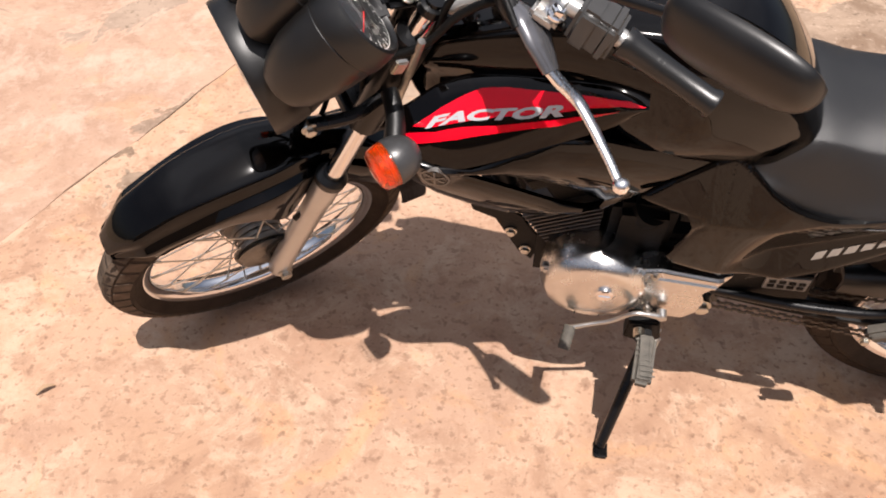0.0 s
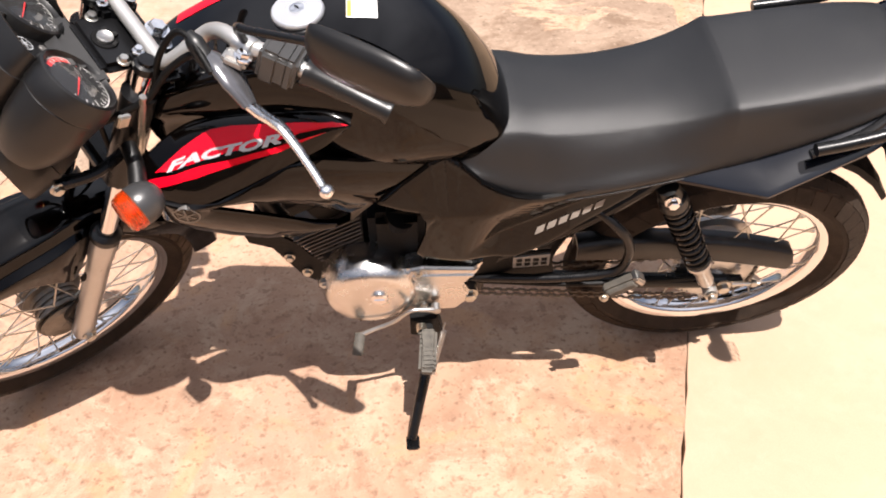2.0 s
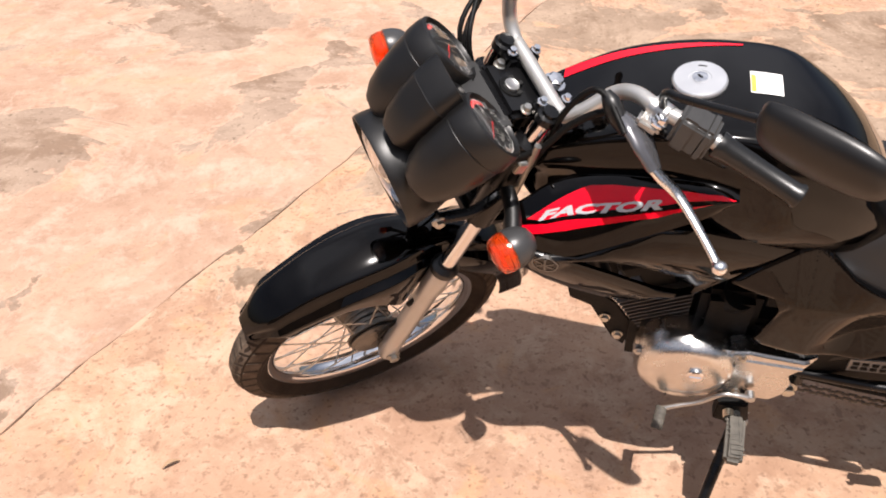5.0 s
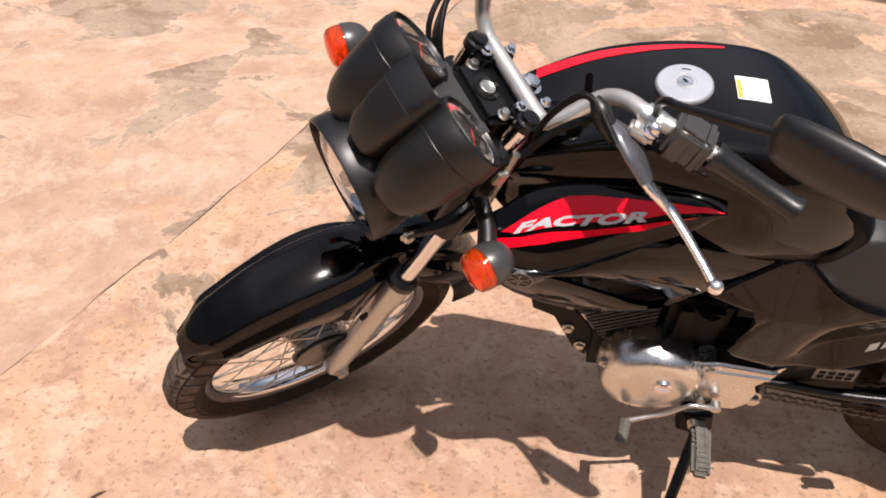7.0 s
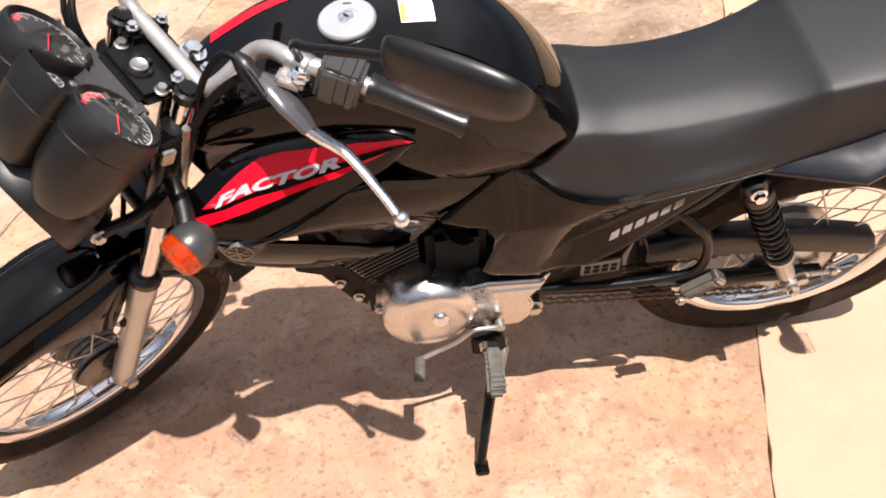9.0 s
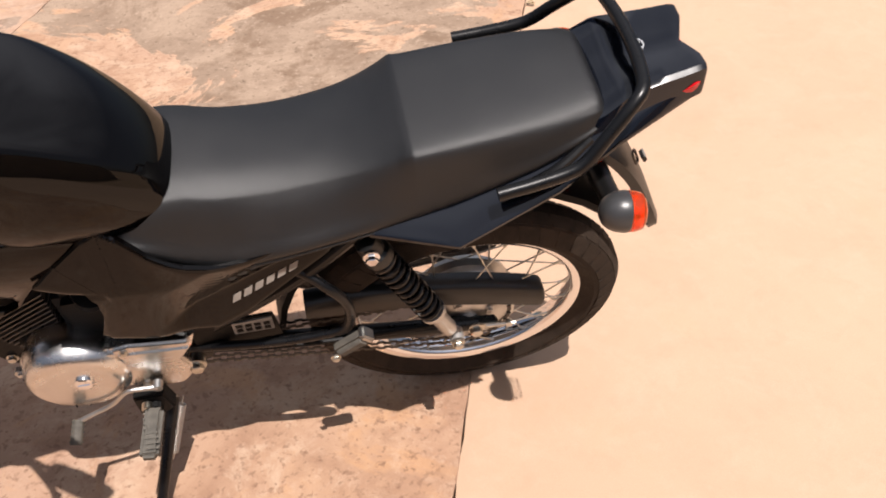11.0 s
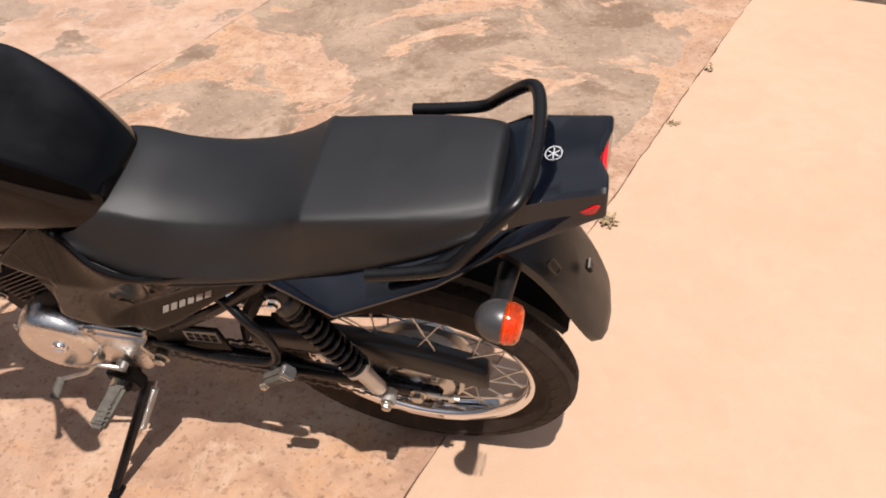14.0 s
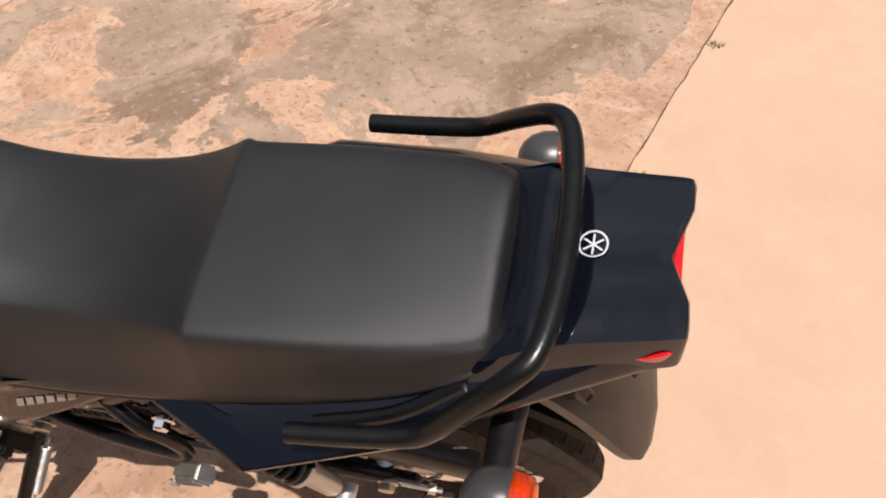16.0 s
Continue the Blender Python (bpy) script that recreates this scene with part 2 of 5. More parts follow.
# ---- ground ----
JD = Vector((0.456, 1, 0)).normalized()      # the way the slab joints run
JN = Vector((JD.y, -JD.x, 0))                # across them


def paving(name, skin, skin2, bare, bare2, wear, seed, joint=None, specks=0.8, stain=1.0):
    """Weathered concrete: a smooth earth-stained skin, worn through to bare rough aggregate, with pale crust, stains and specks.
    wear: how much is worn near by and far off; joint: the place across the yard up to which a strip of skin is kept."""
    m = bpy.data.materials.new(name)
    m.use_nodes = True
    nt = m.node_tree
    p = nt.nodes["Principled BSDF"]
    p.inputs["Roughness"].default_value = 0.85
    p.inputs["Specular IOR Level"].default_value = 0.22
    tc = nt.nodes.new("ShaderNodeTexCoord")
    mp = nt.nodes.new("ShaderNodeMapping")
    mp.inputs["Location"].default_value = (seed, seed * 1.7, 0)
    nt.links.new(tc.outputs["Object"], mp.inputs["Vector"])

    def noise_tex(scale, detail=6, rough=0.6, dist=0.0):
        n = nt.nodes.new("ShaderNodeTexNoise")
        n.inputs["Scale"].default_value = scale
        n.inputs["Detail"].default_value = detail
        n.inputs["Roughness"].default_value = rough
        n.inputs["Distortion"].default_value = dist
        nt.links.new(mp.outputs[0], n.inputs["Vector"])
        return n.outputs["Fac"]

    def step(fac, lo, hi, to=1.0):
        r = nt.nodes.new("ShaderNodeMapRange")
        r.inputs["From Min"].default_value, r.inputs["From Max"].default_value = lo, hi
        r.inputs["To Max"].default_value = to
        nt.links.new(fac, r.inputs["Value"])
        return r.outputs["Result"]

    def calc(op, a, b):
        x = nt.nodes.new("ShaderNodeMath")
        x.operation = op
        for sock, val in zip(x.inputs, (a, b)):
            if isinstance(val, (int, float)):
                sock.default_value = val
            else:
                nt.links.new(val, sock)
        return x.outputs[0]

    def blend(fac, a, b):
        x = nt.nodes.new("ShaderNodeMix")
        x.data_type = 'RGBA'
        nt.links.new(fac, x.inputs["Factor"])
        for sock, val in ((x.inputs["A"], a), (x.inputs["B"], b)):
            if isinstance(val, tuple):
                sock.default_value = (*val, 1)
            else:
                nt.links.new(val, sock)
        return x.outputs["Result"]

    def tint(c, *f):
        return tuple(a * b for a, b in zip(c, f if len(f) == 3 else f * 3))

    # the smooth skin: two washes, brown stains, pale crust
    top = blend(step(noise_tex(1.15, 7, 0.6, 0.5), 0.40, 0.62), skin, skin2)
    top = blend(step(noise_tex(2.7, 10, 0.68, 0.6), 0.47, 0.66, 0.8 * stain), top, tint(skin2, 0.72, 0.64, 0.60))
    top = blend(step(noise_tex(5.2, 11, 0.76, 0.5), 0.50, 0.60, 0.75 * stain), top, tint(skin, 1.12, 1.28, 1.42))
    top = blend(step(noise_tex(3.9, 8, 0.66, 0.8), 0.55, 0.63, 0.6 * stain), top, tint(skin, 1.06, 0.96, 0.80))
    top = blend(step(noise_tex(10, 8, 0.7, 0.4), 0.51, 0.66, 0.65 * stain), top, tint(skin2, 0.68, 0.60, 0.55))
    top = blend(step(noise_tex(19, 8, 0.7, 0.3), 0.54, 0.66, 0.4 * stain), top, tint(skin, 1.16, 1.30, 1.44))
    top = blend(step(noise_tex(31, 4, 0.6, 0.2), 0.575, 0.66, 0.7 * specks), top, tint(skin2, 0.48, 0.41, 0.38))
    top = blend(step(noise_tex(66, 3, 0.55), 0.58, 0.68, 0.8 * specks), top, tint(skin2, 0.46, 0.39, 0.36))
    if wear:
        under = blend(step(noise_tex(3.4, 9, 0.66, 0.4), 0.44, 0.58), bare, bare2)
        under = blend(step(noise_tex(2.2, 12, 0.72, 0.6), 0.51, 0.59, 0.85), under, tint(bare, 0.66, 0.60, 0.55))
        under = blend(step(noise_tex(17, 10, 0.78), 0.51, 0.64, 0.55), under, tint(bare, 0.62, 0.60, 0.58))
        under = blend(step(noise_tex(40, 5, 0.6), 0.58, 0.68, 0.55), under, tint(bare2, 1.30, 1.34, 1.40))
        under = blend(step(noise_tex(42, 4, 0.6, 0.4), 0.60, 0.68, 0.75), under, tint(bare, 0.42, 0.40, 0.38))
        xyz = nt.nodes.new("ShaderNodeSeparateXYZ")
        nt.links.new(tc.outputs["Object"], xyz.inputs[0])
        far = step(xyz.outputs["Y"], 1.35, 2.0, wear[1] - wear[0])
        mask = calc('ADD', calc('ADD', noise_tex(1.6, 14, 0.64, 0.5), far), wear[0])
        if joint is not None:
            dot = nt.nodes.new("ShaderNodeVectorMath")
            dot.operation = 'DOT_PRODUCT'
            dot.inputs[1].default_value = JN
            nt.links.new(tc.outputs["Object"], dot.inputs[0])
            side = calc('ADD', dot.outputs["Value"], calc('MULTIPLY', noise_tex(3.0, 8, 0.6), 0.16))
            mask = calc('SUBTRACT', mask, step(side, joint - 0.045, joint + 0.0, 0.2))
        worn = step(mask, 0.497, 0.512)
        rim = step(calc('ABSOLUTE', calc('SUBTRACT', mask, 0.492), 0), 0.010, 0.002, 0.5)
        col = blend(worn, blend(rim, top, tint(skin, 1.10, 1.18, 1.26)), under)
    else:
        col = top
    col = blend(step(noise_tex(260, 4, 0.7), 0.35, 0.7, 0.22), col, tint(skin2, 0.72))
    nt.links.new(col, p.inputs["Base Color"])
    b = nt.nodes.new("ShaderNodeBump")
    b.inputs["Strength"].default_value = 0.35
    b.inputs["Distance"].default_value = 0.004
    height = noise_tex(120, 8, 0.75)
    if wear:
        height = calc('ADD', calc('MULTIPLY', height, 0.6), calc('MULTIPLY', worn, calc('SUBTRACT', calc('MULTIPLY', noise_tex(45, 6, 0.6), 0.9), 0.9)))
    nt.links.new(height, b.inputs["Height"])
    nt.links.new(b.outputs["Normal"], p.inputs["Normal"])
    return m


def across(x, y):
    return Vector((x, y, 0)).dot(JN)


def along(x, y):
    return Vector((x, y, 0)).dot(JD)


XB = across(1.024, 1.107)
XA = across(-0.92, 1.70)
KY = along(2.25, 3.78)
GAP = 0.0016
EARTH = material("dry_earth", (0.31, 0.20, 0.12), 0.95, bump=0.5, bump_scale=60, vary=0.25, vary_scale=1.5)
SLAB_OLD = paving("worn_stained_concrete", (0.415, 0.258, 0.164), (0.372, 0.236, 0.163), (0.236, 0.168, 0.120), (0.318, 0.232, 0.168), (-0.20, 0.016), 3.1, joint=XB)
SLAB_MID = paving("weathered_pink_concrete", (0.415, 0.272, 0.190), (0.365, 0.238, 0.170), (0.270, 0.195, 0.145), (0.320, 0.235, 0.175), (-0.08, -0.05), 9.4, specks=0.3, stain=0.8)
SLAB_NEW = paving("smooth_sandy_concrete", (0.470, 0.318, 0.219), (0.452, 0.302, 0.206), None, None, None, 5.7, specks=0.0, stain=0.16)
KERB = paving("stained_kerb_concrete", (0.29, 0.215, 0.16), (0.24, 0.175, 0.13), (0.20, 0.155, 0.12), (0.25, 0.20, 0.155), (-0.02, -0.02), 1.4, specks=0.4)

bm = bmesh.new()
bmesh.ops.create_grid(bm, x_segments=8, y_segments=8, size=400)
bmesh.ops.translate(bm, vec=(0, 0, -0.06), verts=bm.verts)
ground = new("ground", mesh_of("ground", bm, EARTH))
tagged(ground, "dry reddish earth round the paved yard", "ground", kind="structure")

pavement = new("pavement")
tagged(pavement, "concrete yard slabs stained by red earth, with open joints", "pavement", kind="structure")


def wander(y):
    """The uneven way of the old crack."""
    return 0.006 * math.sin(y * 5.1) + 0.004 * math.sin(y * 13.7 + 1) + 0.0025 * math.sin(y * 37 + 2)


def slab(x0, x1, y0, y1, mat, label, bent_left=False, bent_right=False):
    """One slab between two joint lines, given across (x) and along (y) the joints from the origin."""
    bm = bmesh.new()
    n = 150
    rnd = random.Random(int(x0 * 100) + int(y0 * 10))
    left = [(x0 + rnd.uniform(-0.0028, 0.0028), y0 + (y1 - y0) * i / n) for i in range(n + 1)]
    right = [(x1 + rnd.uniform(-0.0028, 0.0028), y0 + (y1 - y0) * i / n) for i in range(n + 1)]
    if bent_left:
        left = [(x + wander(y), y) for x, y in left]
    if bent_right:
        right = [(x + wander(y), y) for x, y in right]
    rings = []
    for (xa, ya), (xb, yb) in zip(left, right):
        A, B = JN * xa + JD * ya, JN * xb + JD * yb
        c = (B - A).normalized() * 0.0015
        z = Vector((0, 0, 1))
        rings.append([A - z * 0.055, A - z * 0.0015, A + c, B - c, B - z * 0.0015, B - z * 0.055])
    bm = loft(rings)
    return part("slab", bm, mat, pavement, label, sharp=20)


slab(XA + GAP, XB - GAP, -3.6, KY, SLAB_OLD, "worn concrete slab with orange earth patches and dark spots", bent_left=True)
slab(XB + GAP, XB + 3.2, -3.6, KY, SLAB_NEW, "smooth sandy concrete slab")
slab(XA - 3.2, XA - GAP, -3.6, KY + 3.4, SLAB_MID, "weathered pinkish concrete slab", bent_right=True)
slab(XA + GAP, XB - GAP, KY + 0.008, KY + 3.4, SLAB_MID, "weathered pinkish concrete slab", bent_left=True)

# plain shaded wall closing the near side; unseen, added as a dark reflection
PLASTER = material("weathered_plaster", (0.30, 0.25, 0.20), 0.9, bump=0.3, bump_scale=60, vary=0.3, vary_scale=1.2)
bm = box((0.4, -4.2, 0.80), (16.0, 0.2, 1.8), 0.01)
wall = new("reflection_wall", mesh_of("reflection_wall", bm, PLASTER))
tagged(wall, "unseen weathered plaster wall added for its dark reflection", "wall", kind="structure")

# low kerb behind the sandy slab
k0, k1 = JN * (XB - 0.9) + JD * (KY + 0.012), JN * (XB + 3.2) + JD * (KY + 0.012)
rings = []
for i in range(25):
    q = k0.lerp(k1, i / 24) + JD * random.uniform(-0.004, 0.004)
    rings.append([q - Vector((0, 0, 0.05)), q + Vector((0, 0, 0.055)), q + JD * 0.012 + Vector((0, 0, 0.065)), q + JD * 0.13 + Vector((0, 0, 0.065)), q + JD * 0.14 - Vector((0, 0, 0.05))])
kerb = new("kerb", mesh_of("kerb", loft(rings), KERB))
tagged(kerb, "low stained concrete kerb at the edge of the yard", "kerb", kind="structure")


# ---- wheels ----
def wheel(name, c, R_tyre, width, hub_r, hub_w, steer, label, dr=0.0):
    """A spoked wheel: hub, rim, tyre, tread and every spoke. dr: how much its rim differs from 0.2385 m."""
    c = Vector(c)
    Y = Vector((0, 1, 0))
    hub = part(name, join(
        revolve([(0.018, -hub_w / 2 - 0.02), (0.018, -hub_w / 2), (hub_r, -hub_w / 2), (hub_r, -hub_w / 2 + 0.006), (hub_r * 0.8, -hub_w / 2 + 0.010),
                 (hub_r * 0.72, 0), (hub_r * 0.8, hub_w / 2 - 0.010), (hub_r, hub_w / 2 - 0.006), (hub_r, hub_w / 2), (0.018, hub_w / 2), (0.018, hub_w / 2 + 0.02)], c, Y, 40),
        *[ring_of([(hub_r * 0.76, -0.012 + k * 0.012 - 0.002), (hub_r * 0.82, -0.012 + k * 0.012 - 0.0015), (hub_r * 0.82, -0.012 + k * 0.012 + 0.0015), (hub_r * 0.76, -0.012 + k * 0.012 + 0.002)], c, Y, 40) for k in range(3)]),
        DRUM if steer else ALU, bike, label, steer)
    rw = width * 0.27
    flank = [(0.2385, rw), (0.2360, rw + 0.0012), (0.2300, rw + 0.0004), (0.2235, rw - 0.0015), (0.2195, rw * 0.84), (0.2160, rw * 0.70), (0.2140, rw * 0.50), (0.2128, rw * 0.25), (0.2124, 0)]
    rim = [(0.2385, -rw), (0.2385, -rw + 0.004), (0.230, -rw + 0.006), (0.224, -rw * 0.55), (0.218, -rw * 0.3), (0.218, rw * 0.3), (0.224, rw * 0.55), (0.230, rw - 0.006), (0.2385, rw - 0.004)]
    rim += flank + [(r1, -h1) for r1, h1 in flank[-2:0:-1]]
    rim = [(r1 + dr, h1) for r1, h1 in rim]
    part("rim", ring_of(rim, c, Y, 96), CHROME, hub, "chromed steel rim", steer)
    hw, bead = width / 2, 0.232 + dr
    prof = []
    for k in range(17):
        a = math.pi * (k / 16)
        # rounded carcass, a little squared at the shoulder
        cc, ss = math.cos(a), math.sin(a)
        sh = abs(cc) ** 0.85 * (1 if cc > 0 else -1)
        prof.append((bead + (R_tyre - bead) * ss ** 0.72, -hw * sh))
    prof[0] = (bead - 0.002, -rw + 0.001)
    prof[-1] = (bead - 0.002, rw - 0.001)
    part("tyre", ring_of(prof, c, Y, 96), RUBBER, hub, "dusty black rubber tyre", steer)
    # tread blocks, in staggered rows
    bmt = bmesh.new()
    nb = 44
    for i in range(nb):
        for row, (f, half) in enumerate(((0.18, 0.11), (0.36, 0.1), (0.5, 0.09), (0.64, 0.1), (0.82, 0.11))):
            a0 = 2 * math.pi * (i + (0.5 if row % 2 else 0.0)) / nb
            da = 2 * math.pi / nb * 0.40
            pts = []
            for lift in (0.0, 0.0026):
                for ds, df in ((-1, -half * 0.8), (1, -half * 0.8), (1, half * 0.8), (-1, half * 0.8)):
                    a = math.pi * (f + df * 0.9)
                    cc, ss = math.cos(a), math.sin(a)
                    sh = abs(cc) ** 0.85 * (1 if cc > 0 else -1)
                    skew = (f - 0.5) * 0.14 + df * 0.25 * (1 if f < 0.5 else -1)
                    rr = bead + (R_tyre - bead) * ss ** 0.72 - 0.001 + lift * ss
                    vv = -(hw + lift * abs(cc)) * sh
                    an = a0 + ds * da * (1 - lift * 18) + skew
                    pts.append(c + Vector((math.cos(an) * rr, vv, math.sin(an) * rr)))
            vs = [bmt.verts.new(p) for p in pts]
            for f4 in ((4, 5, 6, 7), (0, 1, 5, 4), (1, 2, 6, 5), (2, 3, 7, 6), (3, 0, 4, 7)):
                bmt.faces.new([vs[k] for k in f4])
    tagged(part("tread", bmt, DUSTY if steer else RUBBER, hub, "blocky road tread", steer), kind="stuff")
    for i in range(36):
        side = -1 if i % 2 else 1
        k = i // 2
        base = 2 * math.pi * k / 18 + (0.17 if side > 0 else 0)
        cross = 0.62 * (1 if k % 2 else -1)
        a_rim = 2 * math.pi * i / 36
        hub_p = c + Vector((math.cos(base + cross) * hub_r * 0.93, side * (hub_w / 2 - 0.004), math.sin(base + cross) * hub_r * 0.93))
        rim_p = c + Vector((math.cos(a_rim) * (0.2135 + dr), side * 0.006, math.sin(a_rim) * (0.2135 + dr)))
        dirn = (hub_p - rim_p).normalized()
        sp = join(tube([hub_p, rim_p], 0.0017, 6, 1), tube([rim_p, rim_p + dirn * 0.016], 0.003, 6, 1))
        part("spoke", sp, STEEL, hub, "", steer)
    return hub


RW = (0.005, 0, 0.305)
rear_wheel = wheel("rear_wheel", RW, 0.308, 0.086, 0.093, 0.076, False, "cast aluminium rear hub with wire spokes", -0.004)
# the rear wheel sits a little askew in the worn swingarm
rear_wheel.matrix_basis = Matrix.Translation((0.0075, -0.034, 0.3155)) @ pose(0, 0, 0, 3.4, 0, -1.5) @ Matrix.Translation(-Vector(RW))
FWC = fk(0.300, 0.078, 0)
front_wheel = wheel("front_wheel", FWC, 0.302, 0.078, 0.06, 0.062, True, "cast aluminium front hub with wire spokes")

# ---- front fork ----
for side in (-1, 1):
    y = side * 0.070
    top = fk(1.05, 0.062, y)
    part("fork_tube", tube([fk(0.60, 0.062, y), top], 0.0155, 20, 1), CHROME, bike, "chromed fork stanchion", True)
    lower = part("fork_leg", join(
        revolve([(0.0, -0.028), (0.017, -0.026), (0.021, -0.012), (0.0215, 0.03), (0.0215, 0.25), (0.0235, 0.27), (0.0235, 0.315), (0.019, 0.325), (0.0, 0.325)], fk(0.306, 0.062, y), AX, 24),
        box(fk(0.30, 0.055, y * 0.93), (0.04, 0.03, 0.05), 0.008)), SILVER, bike, "silver lower fork leg", True)
    part("dust_seal", revolve([(0.017, 0), (0.026, 0.002), (0.027, 0.016), (0.02, 0.024), (0.0155, 0.026)], fk(0.628, 0.062, y), AX, 24), PLASTIC, lower, "black rubber dust seal", True)
    part("axle_nut", bolt(fk(0.302, 0.06, side * 0.088), (0, side, 0), 0.011, 0.014), STEEL, lower, "", True)
    part("fork_cap", revolve([(0.017, 0), (0.017, 0.012), (0.012, 0.014), (0.012, 0.02), (0, 0.021)], fk(1.045, 0.062, y), AX, 20), SATIN, bike, "black fork cap", True)
bridge = part("top_bridge", join(box(fk(1.03, 0.03, 0), (0.05, 0.175, 0.022), 0.008, Matrix.Rotation(-RAKE, 3, 'Y').inverted()), box(fk(1.03, 0.06, 0), (0.10, 0.10, 0.020), 0.008, Matrix.Rotation(RAKE, 3, 'Y'))), SATIN, bike, "black upper fork bridge", True)
part("lower_bridge", box(fk(0.80, 0.04, 0), (0.09, 0.175, 0.03), 0.01, Matrix.Rotation(RAKE, 3, 'Y')), SATIN, bike, "black lower fork bridge", True)
part("steering_stem", revolve([(0.026, 0.76), (0.028, 0.78), (0.028, 0.99), (0.024, 1.0)], STEM, AX, 20), SATIN, bike, "black steering head", True)


# ---- tank and saddle ----
def dense(rings, n=5):
    """Rings in between, on smooth curves from ring to ring."""
    cols = [spline([r[k] for r in rings], n) for k in range(len(rings[0]))]
    return [[c[i] for c in cols] for i in range(len(cols[0]))]


def section(u, top, half, wide, low, half_low, flat=0.76):
    """A rounded cross-section at u: crown, widest line and lower edge."""
    pts = [(0, top), (half * flat * 0.6, top - (top - wide) * 0.02), (half * flat * 0.95, top - (top - wide) * 0.055), (half * flat * 1.08, top - (top - wide) * 0.17), (half * 0.96, top - (top - wide) * 0.55),
           (half, wide), (half * 0.96 + half_low * 0.04, wide - (wide - low) * 0.5), (half_low, low), (half_low * 0.5, low - 0.004), (0, low - 0.004)]
    k = max(0.0, min(1.0, (u + 0.66) / 0.14))               # rounder towards the saddle
    k = 0.75 * k * k * (3 - 2 * k)
    pts = [(v, w + k * (wide + (top - wide) * math.sqrt(max(0.0, 1 - (v / half) ** 2)) - w)) if w > wide else (v, w) for v, w in pts]
    waist = 0.028 * max(0.0, min(1.0, (-0.67 - u) / 0.14))       # drawn in above the flank
    near = [max(0.3 * v, v - waist * min(1.0, max(0.0, (top - w) / (top - wide)))) for v, w in pts]
    ring = [Vector((u, v, w)) for v, w in pts] + [Vector((u, -n, w)) for n, (v, w) in zip(near[-2:0:-1], pts[-2:0:-1])]
    return spline(ring, 3, closed=True)


TANK = [(-1.035, 0.842, 0.045, 0.815, 0.775, 0.04), (-1.02, 0.862, 0.08, 0.82, 0.76, 0.065), (-0.99, 0.886, 0.112, 0.83, 0.745, 0.09), (-0.95, 0.910, 0.122, 0.838, 0.735, 0.105), (-0.88, 0.941, 0.134, 0.85, 0.725, 0.125),
        (-0.80, 0.959, 0.140, 0.86, 0.72, 0.12), (-0.72, 0.964, 0.142, 0.862, 0.715, 0.112), (-0.64, 0.958, 0.139, 0.855, 0.71, 0.094), (-0.58, 0.938, 0.129, 0.84, 0.705, 0.086),
        (-0.53, 0.904, 0.116, 0.815, 0.70, 0.086), (-0.49, 0.858, 0.100, 0.785, 0.695, 0.1), (-0.46, 0.812, 0.084, 0.755, 0.69, 0.085), (-0.445, 0.775, 0.064, 0.74, 0.69, 0.065)]
tank_bm = loft(dense([section(*t) for t in TANK]))
tank_bm.normal_update()
TANK_SURF = BVHTree.FromBMesh(tank_bm)
tank = part("fuel_tank", tank_bm, GLOSS, bike, "glossy black fuel tank", sharp=60)


def seat_section(u, top, half, low, half_low, crown):
    """A section of the saddle; the rider's part is pressed down towards the near edge."""
    far = max(half, 0.121 if -0.52 < u < -0.1 else half)
    pts = [(0, top + crown), (half * 0.5, top + crown * 0.85), (half * 0.84, top + crown * 0.25), (half * 0.965, top - 0.005), (half + (half_low - half) * 0.24, top - (top - low) * 0.26), (half + (half_low - half) * 0.66, top - (top - low) * 0.62),
           (half_low, low + 0.012), (half_low - 0.008, low), (half_low * 0.5, low + 0.004), (0, low + 0.004)]
    ring = [Vector((u, v + (far - half) * min(1.0, v / half) * max(0.0, min(1.0, (w - low) / (top - low))), w)) for v, w in pts] + [Vector((u, -v, w)) for v, w in pts[-2:0:-1]]
    return spline(ring, 3, closed=True)


SEAT = [(-0.562, 0.742, 0.104, 0.732, 0.118, 0.003), (-0.55, 0.756, 0.102, 0.726, 0.124, 0.004), (-0.50, 0.775, 0.096, 0.704, 0.131, 0.008), (-0.45, 0.777, 0.091, 0.679, 0.135, 0.011), (-0.385, 0.762, 0.089, 0.661, 0.138, 0.014), (-0.30, 0.761, 0.089, 0.674, 0.14, 0.014),
        (-0.22, 0.775, 0.092, 0.692, 0.14, 0.012), (-0.165, 0.795, 0.100, 0.706, 0.14, 0.010), (-0.128, 0.816, 0.108, 0.717, 0.14, 0.007), (-0.108, 0.830, 0.114, 0.723, 0.14, 0.004), (-0.09, 0.834, 0.116, 0.728, 0.14, 0.004), (0.0, 0.846, 0.114, 0.757, 0.136, 0.005),
        (0.09, 0.858, 0.108, 0.79, 0.128, 0.005), (0.15, 0.864, 0.098, 0.815, 0.115, 0.005), (0.175, 0.865, 0.090, 0.825, 0.104, 0.004), (0.186, 0.855, 0.085, 0.832, 0.095, 0.002)]
seat_bm = loft(dense([seat_section(*q) for q in SEAT], 4))
seat = part("seat", seat_bm, VINYL, bike, "long black vinyl saddle with a raised pillion part", sharp=70)
SEAM = [(u, low - 0.001, hl - 0.001) for u, _, _, low, hl, _ in SEAT[1:14]]
for side in (-1, 1):
    part("seam", tube([(u, side * v, w) for u, w, v in SEAM], 0.0026, 8, 4), PLASTIC, seat, "black piping under the saddle")


